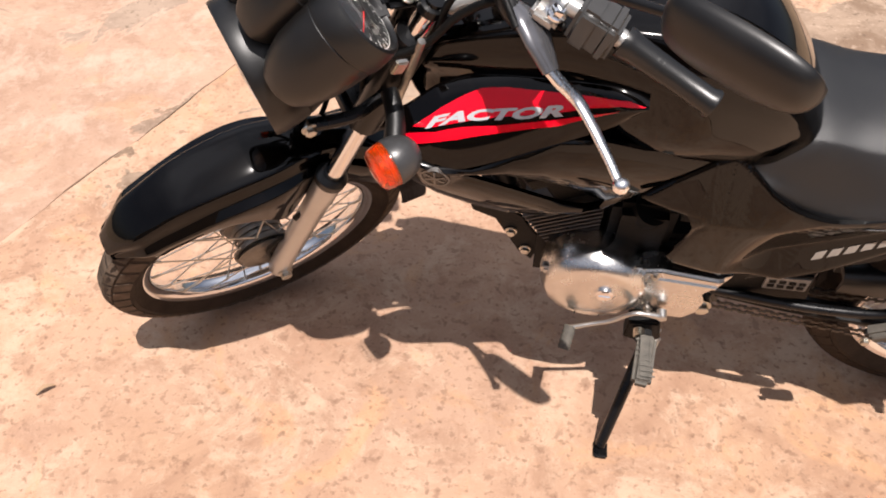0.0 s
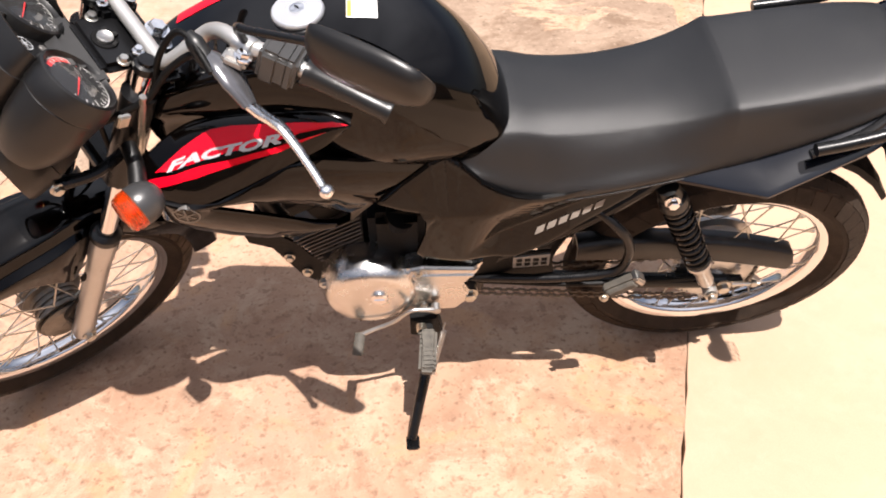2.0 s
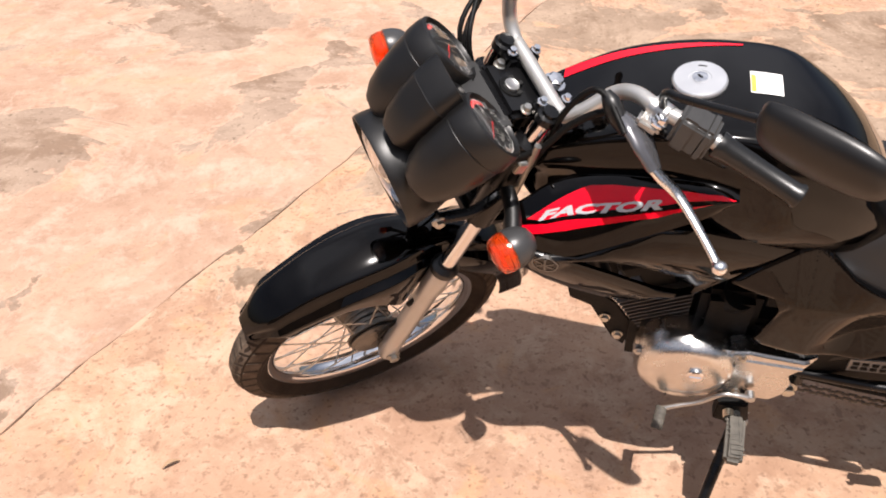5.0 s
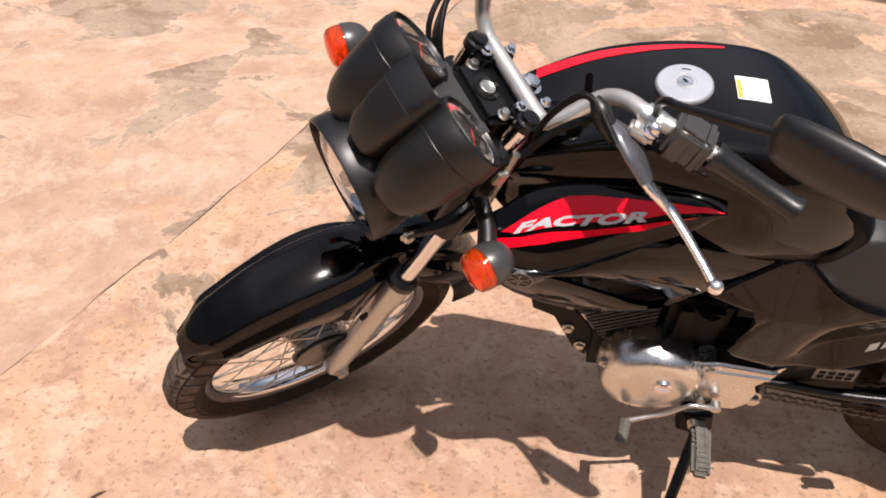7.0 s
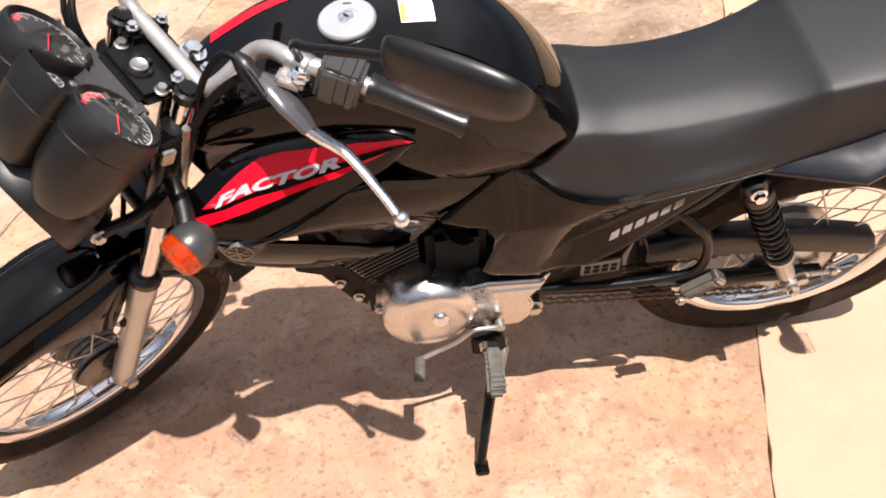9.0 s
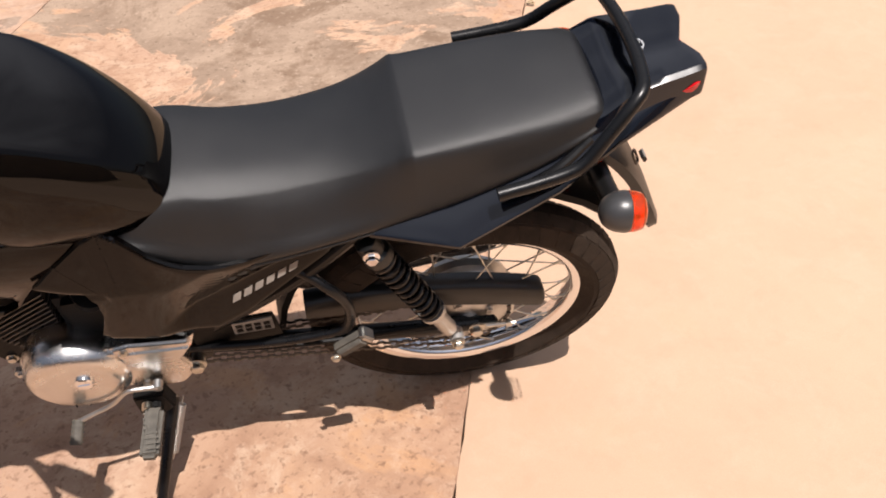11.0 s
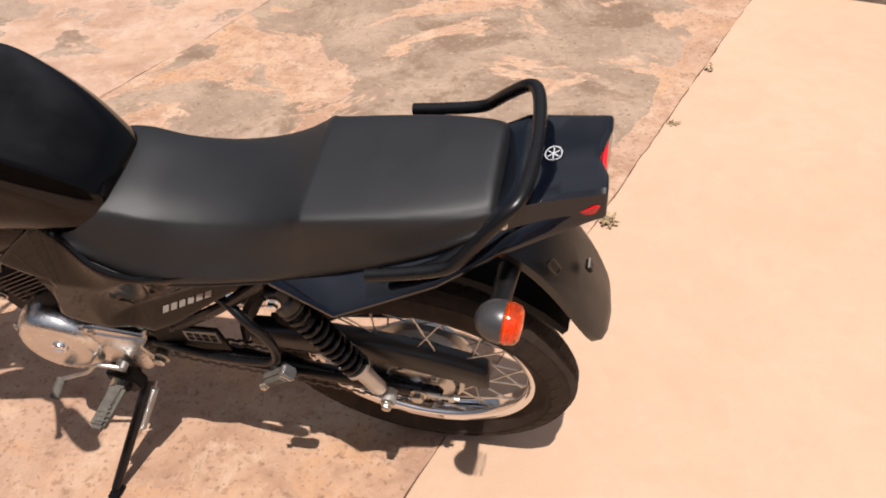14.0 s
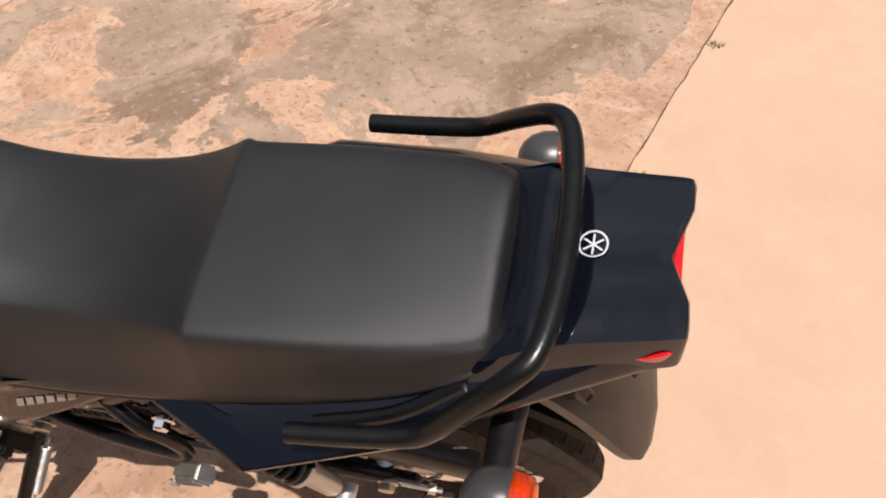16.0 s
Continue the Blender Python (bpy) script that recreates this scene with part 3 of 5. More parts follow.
# ---- marks laid on curved panels ----
def drape(bm2, surf, off=0.0009, side=-1, steer=False):
    """Presses a flat (u, w) mesh sideways on a surface."""
    bmesh.ops.triangulate(bm2, faces=bm2.faces)
    for _ in range(5):
        long_edges = [e for e in bm2.edges if e.calc_length() > 0.006]
        if long_edges:
            bmesh.ops.subdivide_edges(bm2, edges=long_edges, cuts=1)
            bmesh.ops.triangulate(bm2, faces=bm2.faces)
    for v in bm2.verts:
        hit, nor, _, _ = surf.ray_cast(Vector((v.co.x, side * 0.6, v.co.z)), Vector((0, -side, 0)))
        if hit:
            if nor.y * side < 0:
                nor = -nor
            v.co = hit + nor * off
    return bm2


def shape(*polys):
    bm2 = bmesh.new()
    for poly in polys:
        bm2.faces.new([bm2.verts.new((u, 0, w)) for u, w in poly])
    return bm2


def lettering(text, size, bold=0.0):
    """The outline of a word as a flat mesh, x along the word and z up."""
    cu = bpy.data.curves.new("word", 'FONT')
    cu.body, cu.size = text, size
    cu.offset = bold
    cu.resolution_u = 3
    ob = bpy.data.objects.new("word", cu)
    me = ob.to_mesh()
    bm2 = bmesh.new()
    bm2.from_mesh(me)
    ob.to_mesh_clear()
    bpy.data.objects.remove(ob)
    bpy.data.curves.remove(cu)
    for v in bm2.verts:
        v.co = Vector((v.co.x, 0, v.co.y))
    return bm2


def emblem_mesh(r):
    """A ring with three plain bars across it."""
    bm2 = bmesh.new()
    n = 28
    for k in range(n):
        a, b = 2 * math.pi * k / n, 2 * math.pi * (k + 1) / n
        bm2.faces.new([bm2.verts.new((math.cos(t) * q, 0, math.sin(t) * q)) for t, q in ((a, r), (b, r), (b, r * 0.86), (a, r * 0.86))])
    for k in range(3):
        d = Vector((math.cos(math.pi * k / 3 + 0.5), 0, math.sin(math.pi * k / 3 + 0.5)))
        s = Vector((-d.z, 0, d.x)) * r * 0.07
        bm2.faces.new([bm2.verts.new(p) for p in (d * r * 0.74 + s, d * r * 0.74 - s, -d * r * 0.74 - s, -d * r * 0.74 + s)])
    return bm2


# ---- side shrouds under the tank ----
# stations: u, upper edge w, crease w, lower edge w, and the sideways reach at each
SHROUD = [(-1.025, 0.815, 0.773, 0.148, 0.172), (-1.0, 0.828, 0.757, 0.138, 0.178), (-0.97, 0.846, 0.755, 0.123, 0.184), (-0.93, 0.861, 0.759, 0.112, 0.184), (-0.88, 0.873, 0.780, 0.115, 0.180), (-0.83, 0.881, 0.803, 0.122, 0.172),
          (-0.78, 0.887, 0.824, 0.128, 0.163), (-0.74, 0.890, 0.843, 0.134, 0.156), (-0.715, 0.886, 0.862, 0.137, 0.150), (-0.70, 0.881, 0.870, 0.138, 0.146)]


def shroud_half(side):
    """The flank that carries the graphics: from under the tank's shoulder to the crease."""
    rings = []
    for u, wt, wc, vt, vc in SHROUD:
        out = [Vector((u, side * (vt + (vc - vt) * t + 0.008 * math.sin(math.pi * t)), wt + (wc - wt) * t)) for t in (0, 0.15, 0.3, 0.45, 0.6, 0.75, 0.9, 1.0)]
        inn = [p + Vector((0, -side * 0.006, 0)) for p in reversed(out)]
        rings.append(out + inn)
    return loft(dense(rings, 4))


def lower_half(side):
    """The lower loop of the flank, open in the middle."""
    bm2 = bmesh.new()
    outer = [(-1.010, 0.770), (-0.962, 0.760), (-0.915, 0.757), (-0.856, 0.784), (-0.799, 0.812), (-0.749, 0.808), (-0.690, 0.786), (-0.586, 0.760), (-0.643, 0.708), (-0.686, 0.657), (-0.711, 0.620), (-0.757, 0.586), (-0.818, 0.578), (-0.870, 0.595), (-0.923, 0.636), (-0.968, 0.679), (-1.010, 0.706)]
    inner = [(-0.923, 0.738), (-0.918, 0.746), (-0.900, 0.749), (-0.867, 0.741), (-0.823, 0.719), (-0.786, 0.691), (-0.752, 0.662), (-0.728, 0.635), (-0.723, 0.625), (-0.725, 0.614), (-0.730, 0.603), (-0.746, 0.602), (-0.782, 0.617), (-0.821, 0.651), (-0.861, 0.687), (-0.892, 0.713), (-0.914, 0.732)]

    def reach(u, w):
        return 0.194 - 0.168 * max(0.0, u + 0.95) - 0.28 * max(0.0, 0.742 - w) - max(0.0, -0.97 - u) * 0.25 - 0.12 * max(0.0, u + 0.66)

    rings = []
    for t in (0.0, 0.06, 0.35, 0.65, 0.94, 1.0):
        lift = 0.0 if t in (0.0, 1.0) else (0.004 if t in (0.06, 0.94) else 0.008)
        rings.append([Vector((o[0] + (i[0] - o[0]) * t, side * (reach(o[0] + (i[0] - o[0]) * t, o[1] + (i[1] - o[1]) * t) - 0.010 + lift), o[1] + (i[1] - o[1]) * t)) for o, i in zip(outer, inner)])
    back = [[p + Vector((0, -side * 0.007, 0)) for p in r] for r in (rings[-1], rings[0])]
    return loft(rings + back, cap=False, loop=True)


SURF = {}
for side in (-1, 1):
    b1, b2 = shroud_half(side), lower_half(side)
    b1.normal_update()
    b2.normal_update()
    SURF[side] = BVHTree.FromBMesh(b1), BVHTree.FromBMesh(b2)
    flank = part("tank_flank", b1, GLOSS, bike, "black tank flank with red graphics" if side < 0 else "", sharp=50)
    low = part("side_shroud", b2, GLOSS, bike, "glossy black shroud with an open window" if side < 0 else "", sharp=45)
    # red graphics
    upper = [(-0.996, 0.806), (-0.959, 0.829), (-0.927, 0.846), (-0.907, 0.856), (-0.875, 0.864), (-0.829, 0.871), (-0.769, 0.878), (-0.725, 0.881), (-0.703, 0.877), (-0.734, 0.875), (-0.772, 0.866), (-0.795, 0.858), (-0.834, 0.847), (-0.882, 0.834), (-0.931, 0.817), (-0.972, 0.807)]
    band = [(-1.018, 0.796), (-0.965, 0.803), (-0.888, 0.823), (-0.836, 0.839), (-0.805, 0.848), (-0.773, 0.857), (-0.734, 0.870), (-0.806, 0.840), (-0.845, 0.829), (-0.886, 0.815), (-0.935, 0.797), (-1.006, 0.783)]
    part("red_graphic", drape(shape(upper), SURF[side][0], 0.0020, side), RED, flank, "red arrow graphic")
    part("red_graphic", drape(shape(band), SURF[side][0], 0.0020, side), RED, flank, "red stripe")
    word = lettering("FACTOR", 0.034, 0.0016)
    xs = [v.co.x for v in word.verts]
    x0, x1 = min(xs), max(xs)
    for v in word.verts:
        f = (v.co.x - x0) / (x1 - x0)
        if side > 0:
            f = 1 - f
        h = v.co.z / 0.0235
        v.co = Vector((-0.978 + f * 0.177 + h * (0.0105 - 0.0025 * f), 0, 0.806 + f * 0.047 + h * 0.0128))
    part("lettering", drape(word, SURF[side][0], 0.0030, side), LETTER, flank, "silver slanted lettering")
    em = emblem_mesh(0.021)
    for v in em.verts:
        v.co += Vector((-0.963, 0, 0.739))
    part("emblem", drape(em, SURF[side][1], 0.0012, side), FAINT, low, "faint round emblem")

CAP = material("satin_chromed_cap", (0.60, 0.61, 0.63), 0.36, metal=0.75, rough_vary=0.06, vary_scale=50)
# ---- tank top: filler cap, warning sticker ----
def on_tank(u, v):
    hit, nor, _, _ = TANK_SURF.ray_cast(Vector((u + 1e-4, v + 1e-4, 1.3)), Vector((0, 0, -1)))
    return hit, (nor if nor.z > 0 else -nor)


h, n = on_tank(-0.768, -0.001)
cap = part("filler_cap", join(revolve([(0.0, -0.004), (0.038, -0.004), (0.0395, 0.002), (0.0385, 0.0055), (0.0365, 0.0072), (0.016, 0.0078), (0.0155, 0.0070), (0.0, 0.0070)], h, n, 48)), CAP, tank, "bright silver filler cap")
part("lock", revolve([(0.011, 0.0065), (0.011, 0.0092), (0.009, 0.010), (0.0, 0.010)], h, n, 24), CHROME, cap, "chrome key lock")
part("lock", revolve([(0.005, 0.0098), (0.005, 0.0108), (0.0, 0.0108)], h, n, 12, sx=0.35), BLOCK, cap, "dark keyhole")
for k in range(9):
    a = 0.5 + k * 0.14
    p0 = h + Vector((math.cos(a) * 0.026, math.sin(a) * 0.026, 0.0082))
    part("print", box(p0, (0.0022, 0.0035, 0.0004), 0, Matrix.Rotation(a, 3, 'Z')), BLOCK, cap)


def sheet_on_tank(u0, u1, v0, v1, off):
    bm2 = bmesh.new()
    N = 6
    g = []
    for i in range(N + 1):
        row = []
        for j in range(N + 1):
            hit, nor = on_tank(u0 + (u1 - u0) * i / N, v0 + (v1 - v0) * j / N)
            row.append(bm2.verts.new(hit + nor * off))
        g.append(row)
    for i in range(N):
        for j in range(N):
            bm2.faces.new((g[i][j], g[i + 1][j], g[i + 1][j + 1], g[i][j + 1]))
    return bm2


sticker = part("sticker", sheet_on_tank(-0.698, -0.653, -0.019, 0.028, 0.0008), PAPER, tank, "white warning sticker with an orange edge")
part("sticker_stripe", sheet_on_tank(-0.6972, -0.6905, -0.017, 0.020, 0.0013), YELLOW, sticker, "orange warning stripe")
for k in range(5):
    part("print", sheet_on_tank(-0.683 + 0.005 * k, -0.681 + 0.005 * k, -0.015, 0.023 - 0.004 * (k % 2), 0.0013), material("grey_print", (0.55, 0.54, 0.52), 0.5) if k == 0 else bpy.data.materials["grey_print"], sticker)
# red stripe on the far shoulder and its mate
for side in (-1, 1):
    bm2 = bmesh.new()
    N = 26
    rows = []
    for i in range(N + 1):
        f = i / N
        u = -0.965 + 0.26 * f
        row = []
        for q in (0.0, 0.33, 0.66, 1.0):
            v = 0.062 + 0.028 * f + (0.026 - 0.022 * f) * q
            hit, nor = on_tank(u, side * v)
            row.append(bm2.verts.new(hit + nor * 0.0009))
        rows.append(row)
    for a, b in zip(rows, rows[1:]):
        for i in range(3):
            bm2.faces.new((a[i], a[i + 1], b[i + 1], b[i]))
    if side > 0:
        part("red_stripe", bm2, RED, tank, "red stripe along the tank's shoulder")
    else:
        bm2.free()

# ---- side covers under the saddle ----
COVER = [(-0.586, 0.756), (-0.562, 0.768), (-0.540, 0.752), (-0.503, 0.722), (-0.453, 0.696), (-0.401, 0.681), (-0.365, 0.679), (-0.328, 0.686), (-0.273, 0.699), (-0.204, 0.714), (-0.222, 0.688), (-0.246, 0.662), (-0.290, 0.630), (-0.382, 0.560), (-0.436, 0.528), (-0.521, 0.520), (-0.550, 0.524), (-0.600, 0.537), (-0.612, 0.551), (-0.603, 0.579), (-0.588, 0.632), (-0.576, 0.645), (-0.580, 0.657), (-0.632, 0.668), (-0.674, 0.682), (-0.634, 0.718)]


def edge_distance(u, w, poly):
    """How far a point lies inside an outline."""
    best = 1.0
    for (a0, b0), (a1, b1) in zip(poly, poly[1:] + poly[:1]):
        du, dw = a1 - a0, b1 - b0
        t = max(0.0, min(1.0, ((u - a0) * du + (w - b0) * dw) / (du * du + dw * dw)))
        best = min(best, math.hypot(u - a0 - du * t, w - b0 - dw * t))
    return best


def panel(poly, side, reach, thick=0.008, lip=0.0006, roll=0.004, grain=0.007, soften=3):
    """A smooth moulded panel over a (u, w) outline, its edge rolled in and given a thickness."""
    bm2 = shape(poly)
    bmesh.ops.triangulate(bm2, faces=bm2.faces)
    for _ in range(6):
        long_edges = [e for e in bm2.edges if e.calc_length() > grain]
        if long_edges:
            bmesh.ops.subdivide_edges(bm2, edges=long_edges, cuts=1)
            bmesh.ops.triangulate(bm2, faces=bm2.faces)
    bmesh.ops.beautify_fill(bm2, faces=bm2.faces[:], edges=[e for e in bm2.edges if not e.is_boundary])
    for v in bm2.verts:
        d = min(1.0, edge_distance(v.co.x, v.co.z, poly) / roll)
        v.co.y = side * (reach(v.co.x, v.co.z) - lip * (1 - d) ** 2)
    rim = [e for e in bm2.edges if e.is_boundary]
    inside = [v for v in bm2.verts if not v.is_boundary]
    for _ in range(soften):
        bmesh.ops.smooth_vert(bm2, verts=inside, factor=0.5, use_axis_x=False, use_axis_y=True, use_axis_z=False)
    ret = bmesh.ops.extrude_edge_only(bm2, edges=rim)
    for g in ret["geom"]:
        if isinstance(g, bmesh.types.BMVert):
            g.co.y -= side * thick
    return bm2


def cover_reach(u, w):
    """Leaning in ahead; behind, it hangs over a crease that runs up to the tail, and a lettered band flares out below."""
    k = max(0.0, min(1.0, (u + 0.535) / 0.08))
    k = k * k * (3 - 2 * k)
    d = w - (0.541 + (u + 0.529) * 0.53)
    fold = 0.024 * max(0.0, 1 - d / 0.085) if d > 0 else 0.024 + 0.40 * d
    lean = (1 - k) * (0.30 * max(0.0, w - 0.655))
    return 0.155 - 0.10 * (u + 0.48) ** 2 - k * fold - lean


def cover_mesh(side):
    return panel(COVER, side, cover_reach, lip=0.003, roll=0.006, grain=0.005)


for side in (-1, 1):
    cb = cover_mesh(side)
    cb.normal_update()
    surf = BVHTree.FromBMesh(cb)
    cover = part("side_cover", cb, GLOSS, bike, "glossy black side cover with silver lettering" if side < 0 else "", sharp=50)
    # six plain slanted blocks where the maker's name stands
    for k in range(6):
        f0 = k / 6
        a = Vector((-0.404 + 0.116 * f0, 0, 0.577 + 0.068 * f0))
        d = Vector((0.0138, 0, 0.0081))
        up = Vector((0.004, 0, 0.0150)) * (1 - 0.18 * f0)
        q = [a, a + d, a + d + up, a + up]
        part("print", drape(shape([(p.x, p.z) for p in q]), surf, 0.0012, side), BADGE, cover, "silver block of lettering" if k == 0 else "")

# ---- tail ----
# keys: u, upper w, lower w, upper reach, lower reach; straight edges between them, with a sharp lower corner
COWL = [(-0.178, 0.712, 0.702, 0.128, 0.140), (-0.050, 0.748, 0.720, 0.112, 0.199), (0.105, 0.803, 0.776, 0.106, 0.165), (0.200, 0.846, 0.822, 0.098, 0.128), (0.325, 0.884, 0.858, 0.072, 0.080)]


def tail_panel(side):
    """A folded panel: a broad face, a rolled lower edge and a short return under it."""
    rings = []
    for k0, k1 in zip(COWL, COWL[1:]):
        for i in range(8 if k1 is not COWL[-1] else 9):
            u, wt, wb, v0, v1 = (a + (b - a) * i / 8 for a, b in zip(k0, k1))
            bulge = 0.004 * min(1.0, (u + 0.178) / 0.1)
            out = [Vector((u, v0 + (v1 - v0) * t, wt + (wb - wt) * t + bulge * math.sin(math.pi * t))) for t in (0, 0.1, 0.3, 0.5, 0.7, 0.88, 0.97)]
            out += [Vector((u, v1, wb - 0.001)), Vector((u, v1, wb - 0.006)), Vector((u, v1 - 0.004, wb - 0.010))]
            back = [Vector((u, v1 - 0.008, wb - 0.010)), Vector((u, v1 - 0.008, wb - 0.005)), Vector((u, v0 + (v1 - v0) * 0.5, (wt + wb) / 2 - 0.006)), Vector((u, v0, wt - 0.008))]
            rings.append([Vector((p.x, side * p.y, p.z)) for p in out + back])
    return loft(rings)


for side in (-1, 1):
    cowl = part("tail_panel", tail_panel(side), SKY_BLACK, bike, "dark glossy tail side panel", sharp=32)

TAIL = [(0.150, 0.098, 0.842, 0.118, 0.808), (0.178, 0.098, 0.852, 0.114, 0.822), (0.20, 0.095, 0.868, 0.108, 0.832), (0.215, 0.092, 0.878, 0.105, 0.836), (0.25, 0.085, 0.886, 0.098, 0.842), (0.30, 0.079, 0.895, 0.088, 0.850), (0.330, 0.075, 0.901, 0.082, 0.856), (0.336, 0.072, 0.898, 0.078, 0.860)]
rings = []
for k, (u, hw, wt, hb, wb) in enumerate(TAIL):
    ring = []
    for v, w in ((0, wt - 0.004 - (0.004 if k > 3 else 0)), (0.3 * hw, wt - 0.003), (0.6 * hw, wt + 0.001), (0.9 * hw, wt + 0.002), (hw, wt - 0.002), (hw * 0.4 + hb * 0.6, (wt + wb) / 2), (hb, wb), (hb - 0.01, wb - 0.004), (0.4 * hb, wb - 0.002), (0, wb - 0.002)):
        notch = max(0.0, 1 - v / 0.045) * 0.015 * max(0, (u - 0.25) / 0.086)
        ring.append(Vector((u - notch, v, w)))
    rings.append(ring + [Vector((p.x, -p.y, p.z)) for p in ring[-2:0:-1]])
tail_bm = loft(dense(rings, 4))
tail_bm.normal_update()
TAIL_SURF = BVHTree.FromBMesh(tail_bm)
tail = part("tail_cowl", tail_bm, SKY_BLACK, bike, "black tail cowl with a notched end, tinted like reflected sky", sharp=28)
em = emblem_mesh(0.0128)
for v in em.verts:
    hit, nor, _, _ = TAIL_SURF.ray_cast(Vector((0.256 + v.co.x, v.co.z + 0.0085, 1.2)), Vector((0, 0, -1)))
    nor = nor if nor.z > 0 else -nor
    v.co = hit + nor * 0.002
part("emblem", em, LETTER, tail, "round silver emblem")
part("tail_light", loft(dense([[Vector((u, v, w)) for v, w in ((hw, wt), (hw * 0.98, wb), (0, wb - 0.006), (-hw * 0.98, wb), (-hw, wt), (0, wt))] for u, hw, wt, wb in ((0.262, 0.080, 0.856, 0.838), (0.298, 0.0850, 0.868, 0.846), (0.320, 0.0835, 0.880, 0.850), (0.331, 0.077, 0.878, 0.856))], 3)), REDLENS, tail, "red tail light lens", sharp=40)
# rear guard, from under the tail to its rounded end
rings = []
for u, w, hw in ((0.10, 0.79, 0.075), (0.17, 0.775, 0.078), (0.23, 0.735, 0.082), (0.275, 0.68, 0.084), (0.312, 0.615, 0.085), (0.334, 0.57, 0.083), (0.348, 0.538, 0.076), (0.355, 0.519, 0.063), (0.358, 0.506, 0.044), (0.358, 0.500, 0.020)):
    d = Vector((0.8, 0, 0.55))
    prof = [(-hw, -0.022), (-hw, -0.006), (-hw * 0.8, 0.001), (0, 0.005), (hw * 0.8, 0.001), (hw, -0.006), (hw, -0.022), (hw - 0.004, -0.022), (hw - 0.004, -0.008), (hw * 0.75, -0.003), (0, 0.001), (-hw * 0.75, -0.003), (-hw + 0.004, -0.008), (-hw + 0.004, -0.022)]
    rings.append([Vector((u, v, w)) + d * q for v, q in prof])
guard = part("rear_mudguard", loft(dense(rings, 4)), PLASTIC, bike, "dark plastic rear mudguard with a rounded flap", sharp=40)
lp, ld = Vector((0.266, -0.068, 0.716)), Vector((0.42, 0, -0.9)).normalized()
part("plate_bracket", tube([lp + ld * (0.016 * a) + Vector((0, 0.005 * b, 0)) + Vector((0.003 * b, 0, 0)) for a, b in ((-1, 0), (-0.8, 1), (0, 1.1), (0.8, 1), (1, 0), (0.8, -1), (0, -1.1), (-0.8, -1))], 0.0022, 8, 3, loop=True), CHAIN, guard, "bent wire bracket loop")
part("flap_step", box((0.318, -0.004, 0.640), (0.008, 0.020, 0.016), 0.002, Matrix.Rotation(radians(-30), 3, 'Y')), PLASTIC, guard, "small moulded step")
part("step_edge", box((0.3175, -0.004, 0.648), (0.004, 0.020, 0.0018), 0.001, Matrix.Rotation(radians(-30), 3, 'Y')), BADGE, guard, "thin pale strip along the step")

# ---- grab rail ----
RAIL = [(0.008, -0.172, 0.796), (0.06, -0.169, 0.804), (0.112, -0.165, 0.815), (0.138, -0.160, 0.828), (0.170, -0.146, 0.864), (0.204, -0.128, 0.900), (0.222, -0.108, 0.911), (0.231, -0.060, 0.913), (0.234, 0, 0.913)]
rail_pts = RAIL + [mirrored(p) for p in RAIL[-2::-1]]
rail = part("grab_rail", tube(rail_pts, 0.0103, 14, 5), SATIN, bike, "black tubular steel grab rail", sharp=60)
for side in (-1, 1):
    part("rail_stay", tube([(0.020, side * 0.150, 0.760), (0.10, side * 0.138, 0.790), (0.16, side * 0.112, 0.822)], 0.008, 10, 4), SATIN, rail)
    if side < 0:
        part("rail_bolt", bolt((0.20, -0.118, 0.868), (0, -1, 0.3), 0.005, 0.006), STEEL, rail)


# ---- turn signals ----
def signal(o, face, stalk, steer, k=1.0):
    """A bulb-shaped housing, its amber lens and its rubber stalk."""
    face = Vector(face).normalized()
    sc_ = lambda prof: [(r * k, h * k) for r, h in prof]
    housing = part("turn_signal", revolve(sc_([(0.0, -0.052), (0.012, -0.050), (0.024, -0.044), (0.034, -0.033), (0.040, -0.018), (0.042, 0.0), (0.041, 0.004)]), o, face, 32), HOUSING, bike, "dark grey turn signal on a rubber stalk", steer, sharp=50)
    part("stalk", tube(stalk, [0.018, 0.0165, 0.016] if not steer else [0.012, 0.0125, 0.015], 14, 4), PLASTIC, housing, "black rubber stalk", steer, sharp=50)
    part("bowl", revolve(sc_([(0.0385, 0.0065), (0.030, 0.0062), (0.012, 0.0060), (0.0, 0.0060)]), o, face, 24), BOWL, housing, "bright reflector", steer)
    part("bulb", revolve(sc_([(0.008, 0.006), (0.009, 0.016), (0.0085, 0.024), (0.005, 0.029), (0.0, 0.030)]), o, face, 14), AMBER, housing, "amber bulb", steer).visible_shadow = False
    lens = part("lens", revolve(sc_([(0.0405, 0.002), (0.0405, 0.016), (0.0375, 0.029), (0.030, 0.036), (0.016, 0.0385), (0.0, 0.039), (0.0, 0.036), (0.015, 0.0355), (0.028, 0.033), (0.035, 0.027), (0.038, 0.015), (0.038, 0.002)]), o, face, 32), AMBER, housing, "amber lens", steer)
    lens.visible_shadow = False
    part("lens_rib", join(*[ring_of([((r1 - 0.001) * k, (h1 - 0.001) * k), ((r1 + 0.0005) * k, h1 * k), ((r1 - 0.001) * k, (h1 + 0.001) * k)], o, face, 32) for r1, h1 in ((0.0405, 0.008), (0.0402, 0.017), (0.0362, 0.031))]), AMBER, housing, "", steer)
    return housing


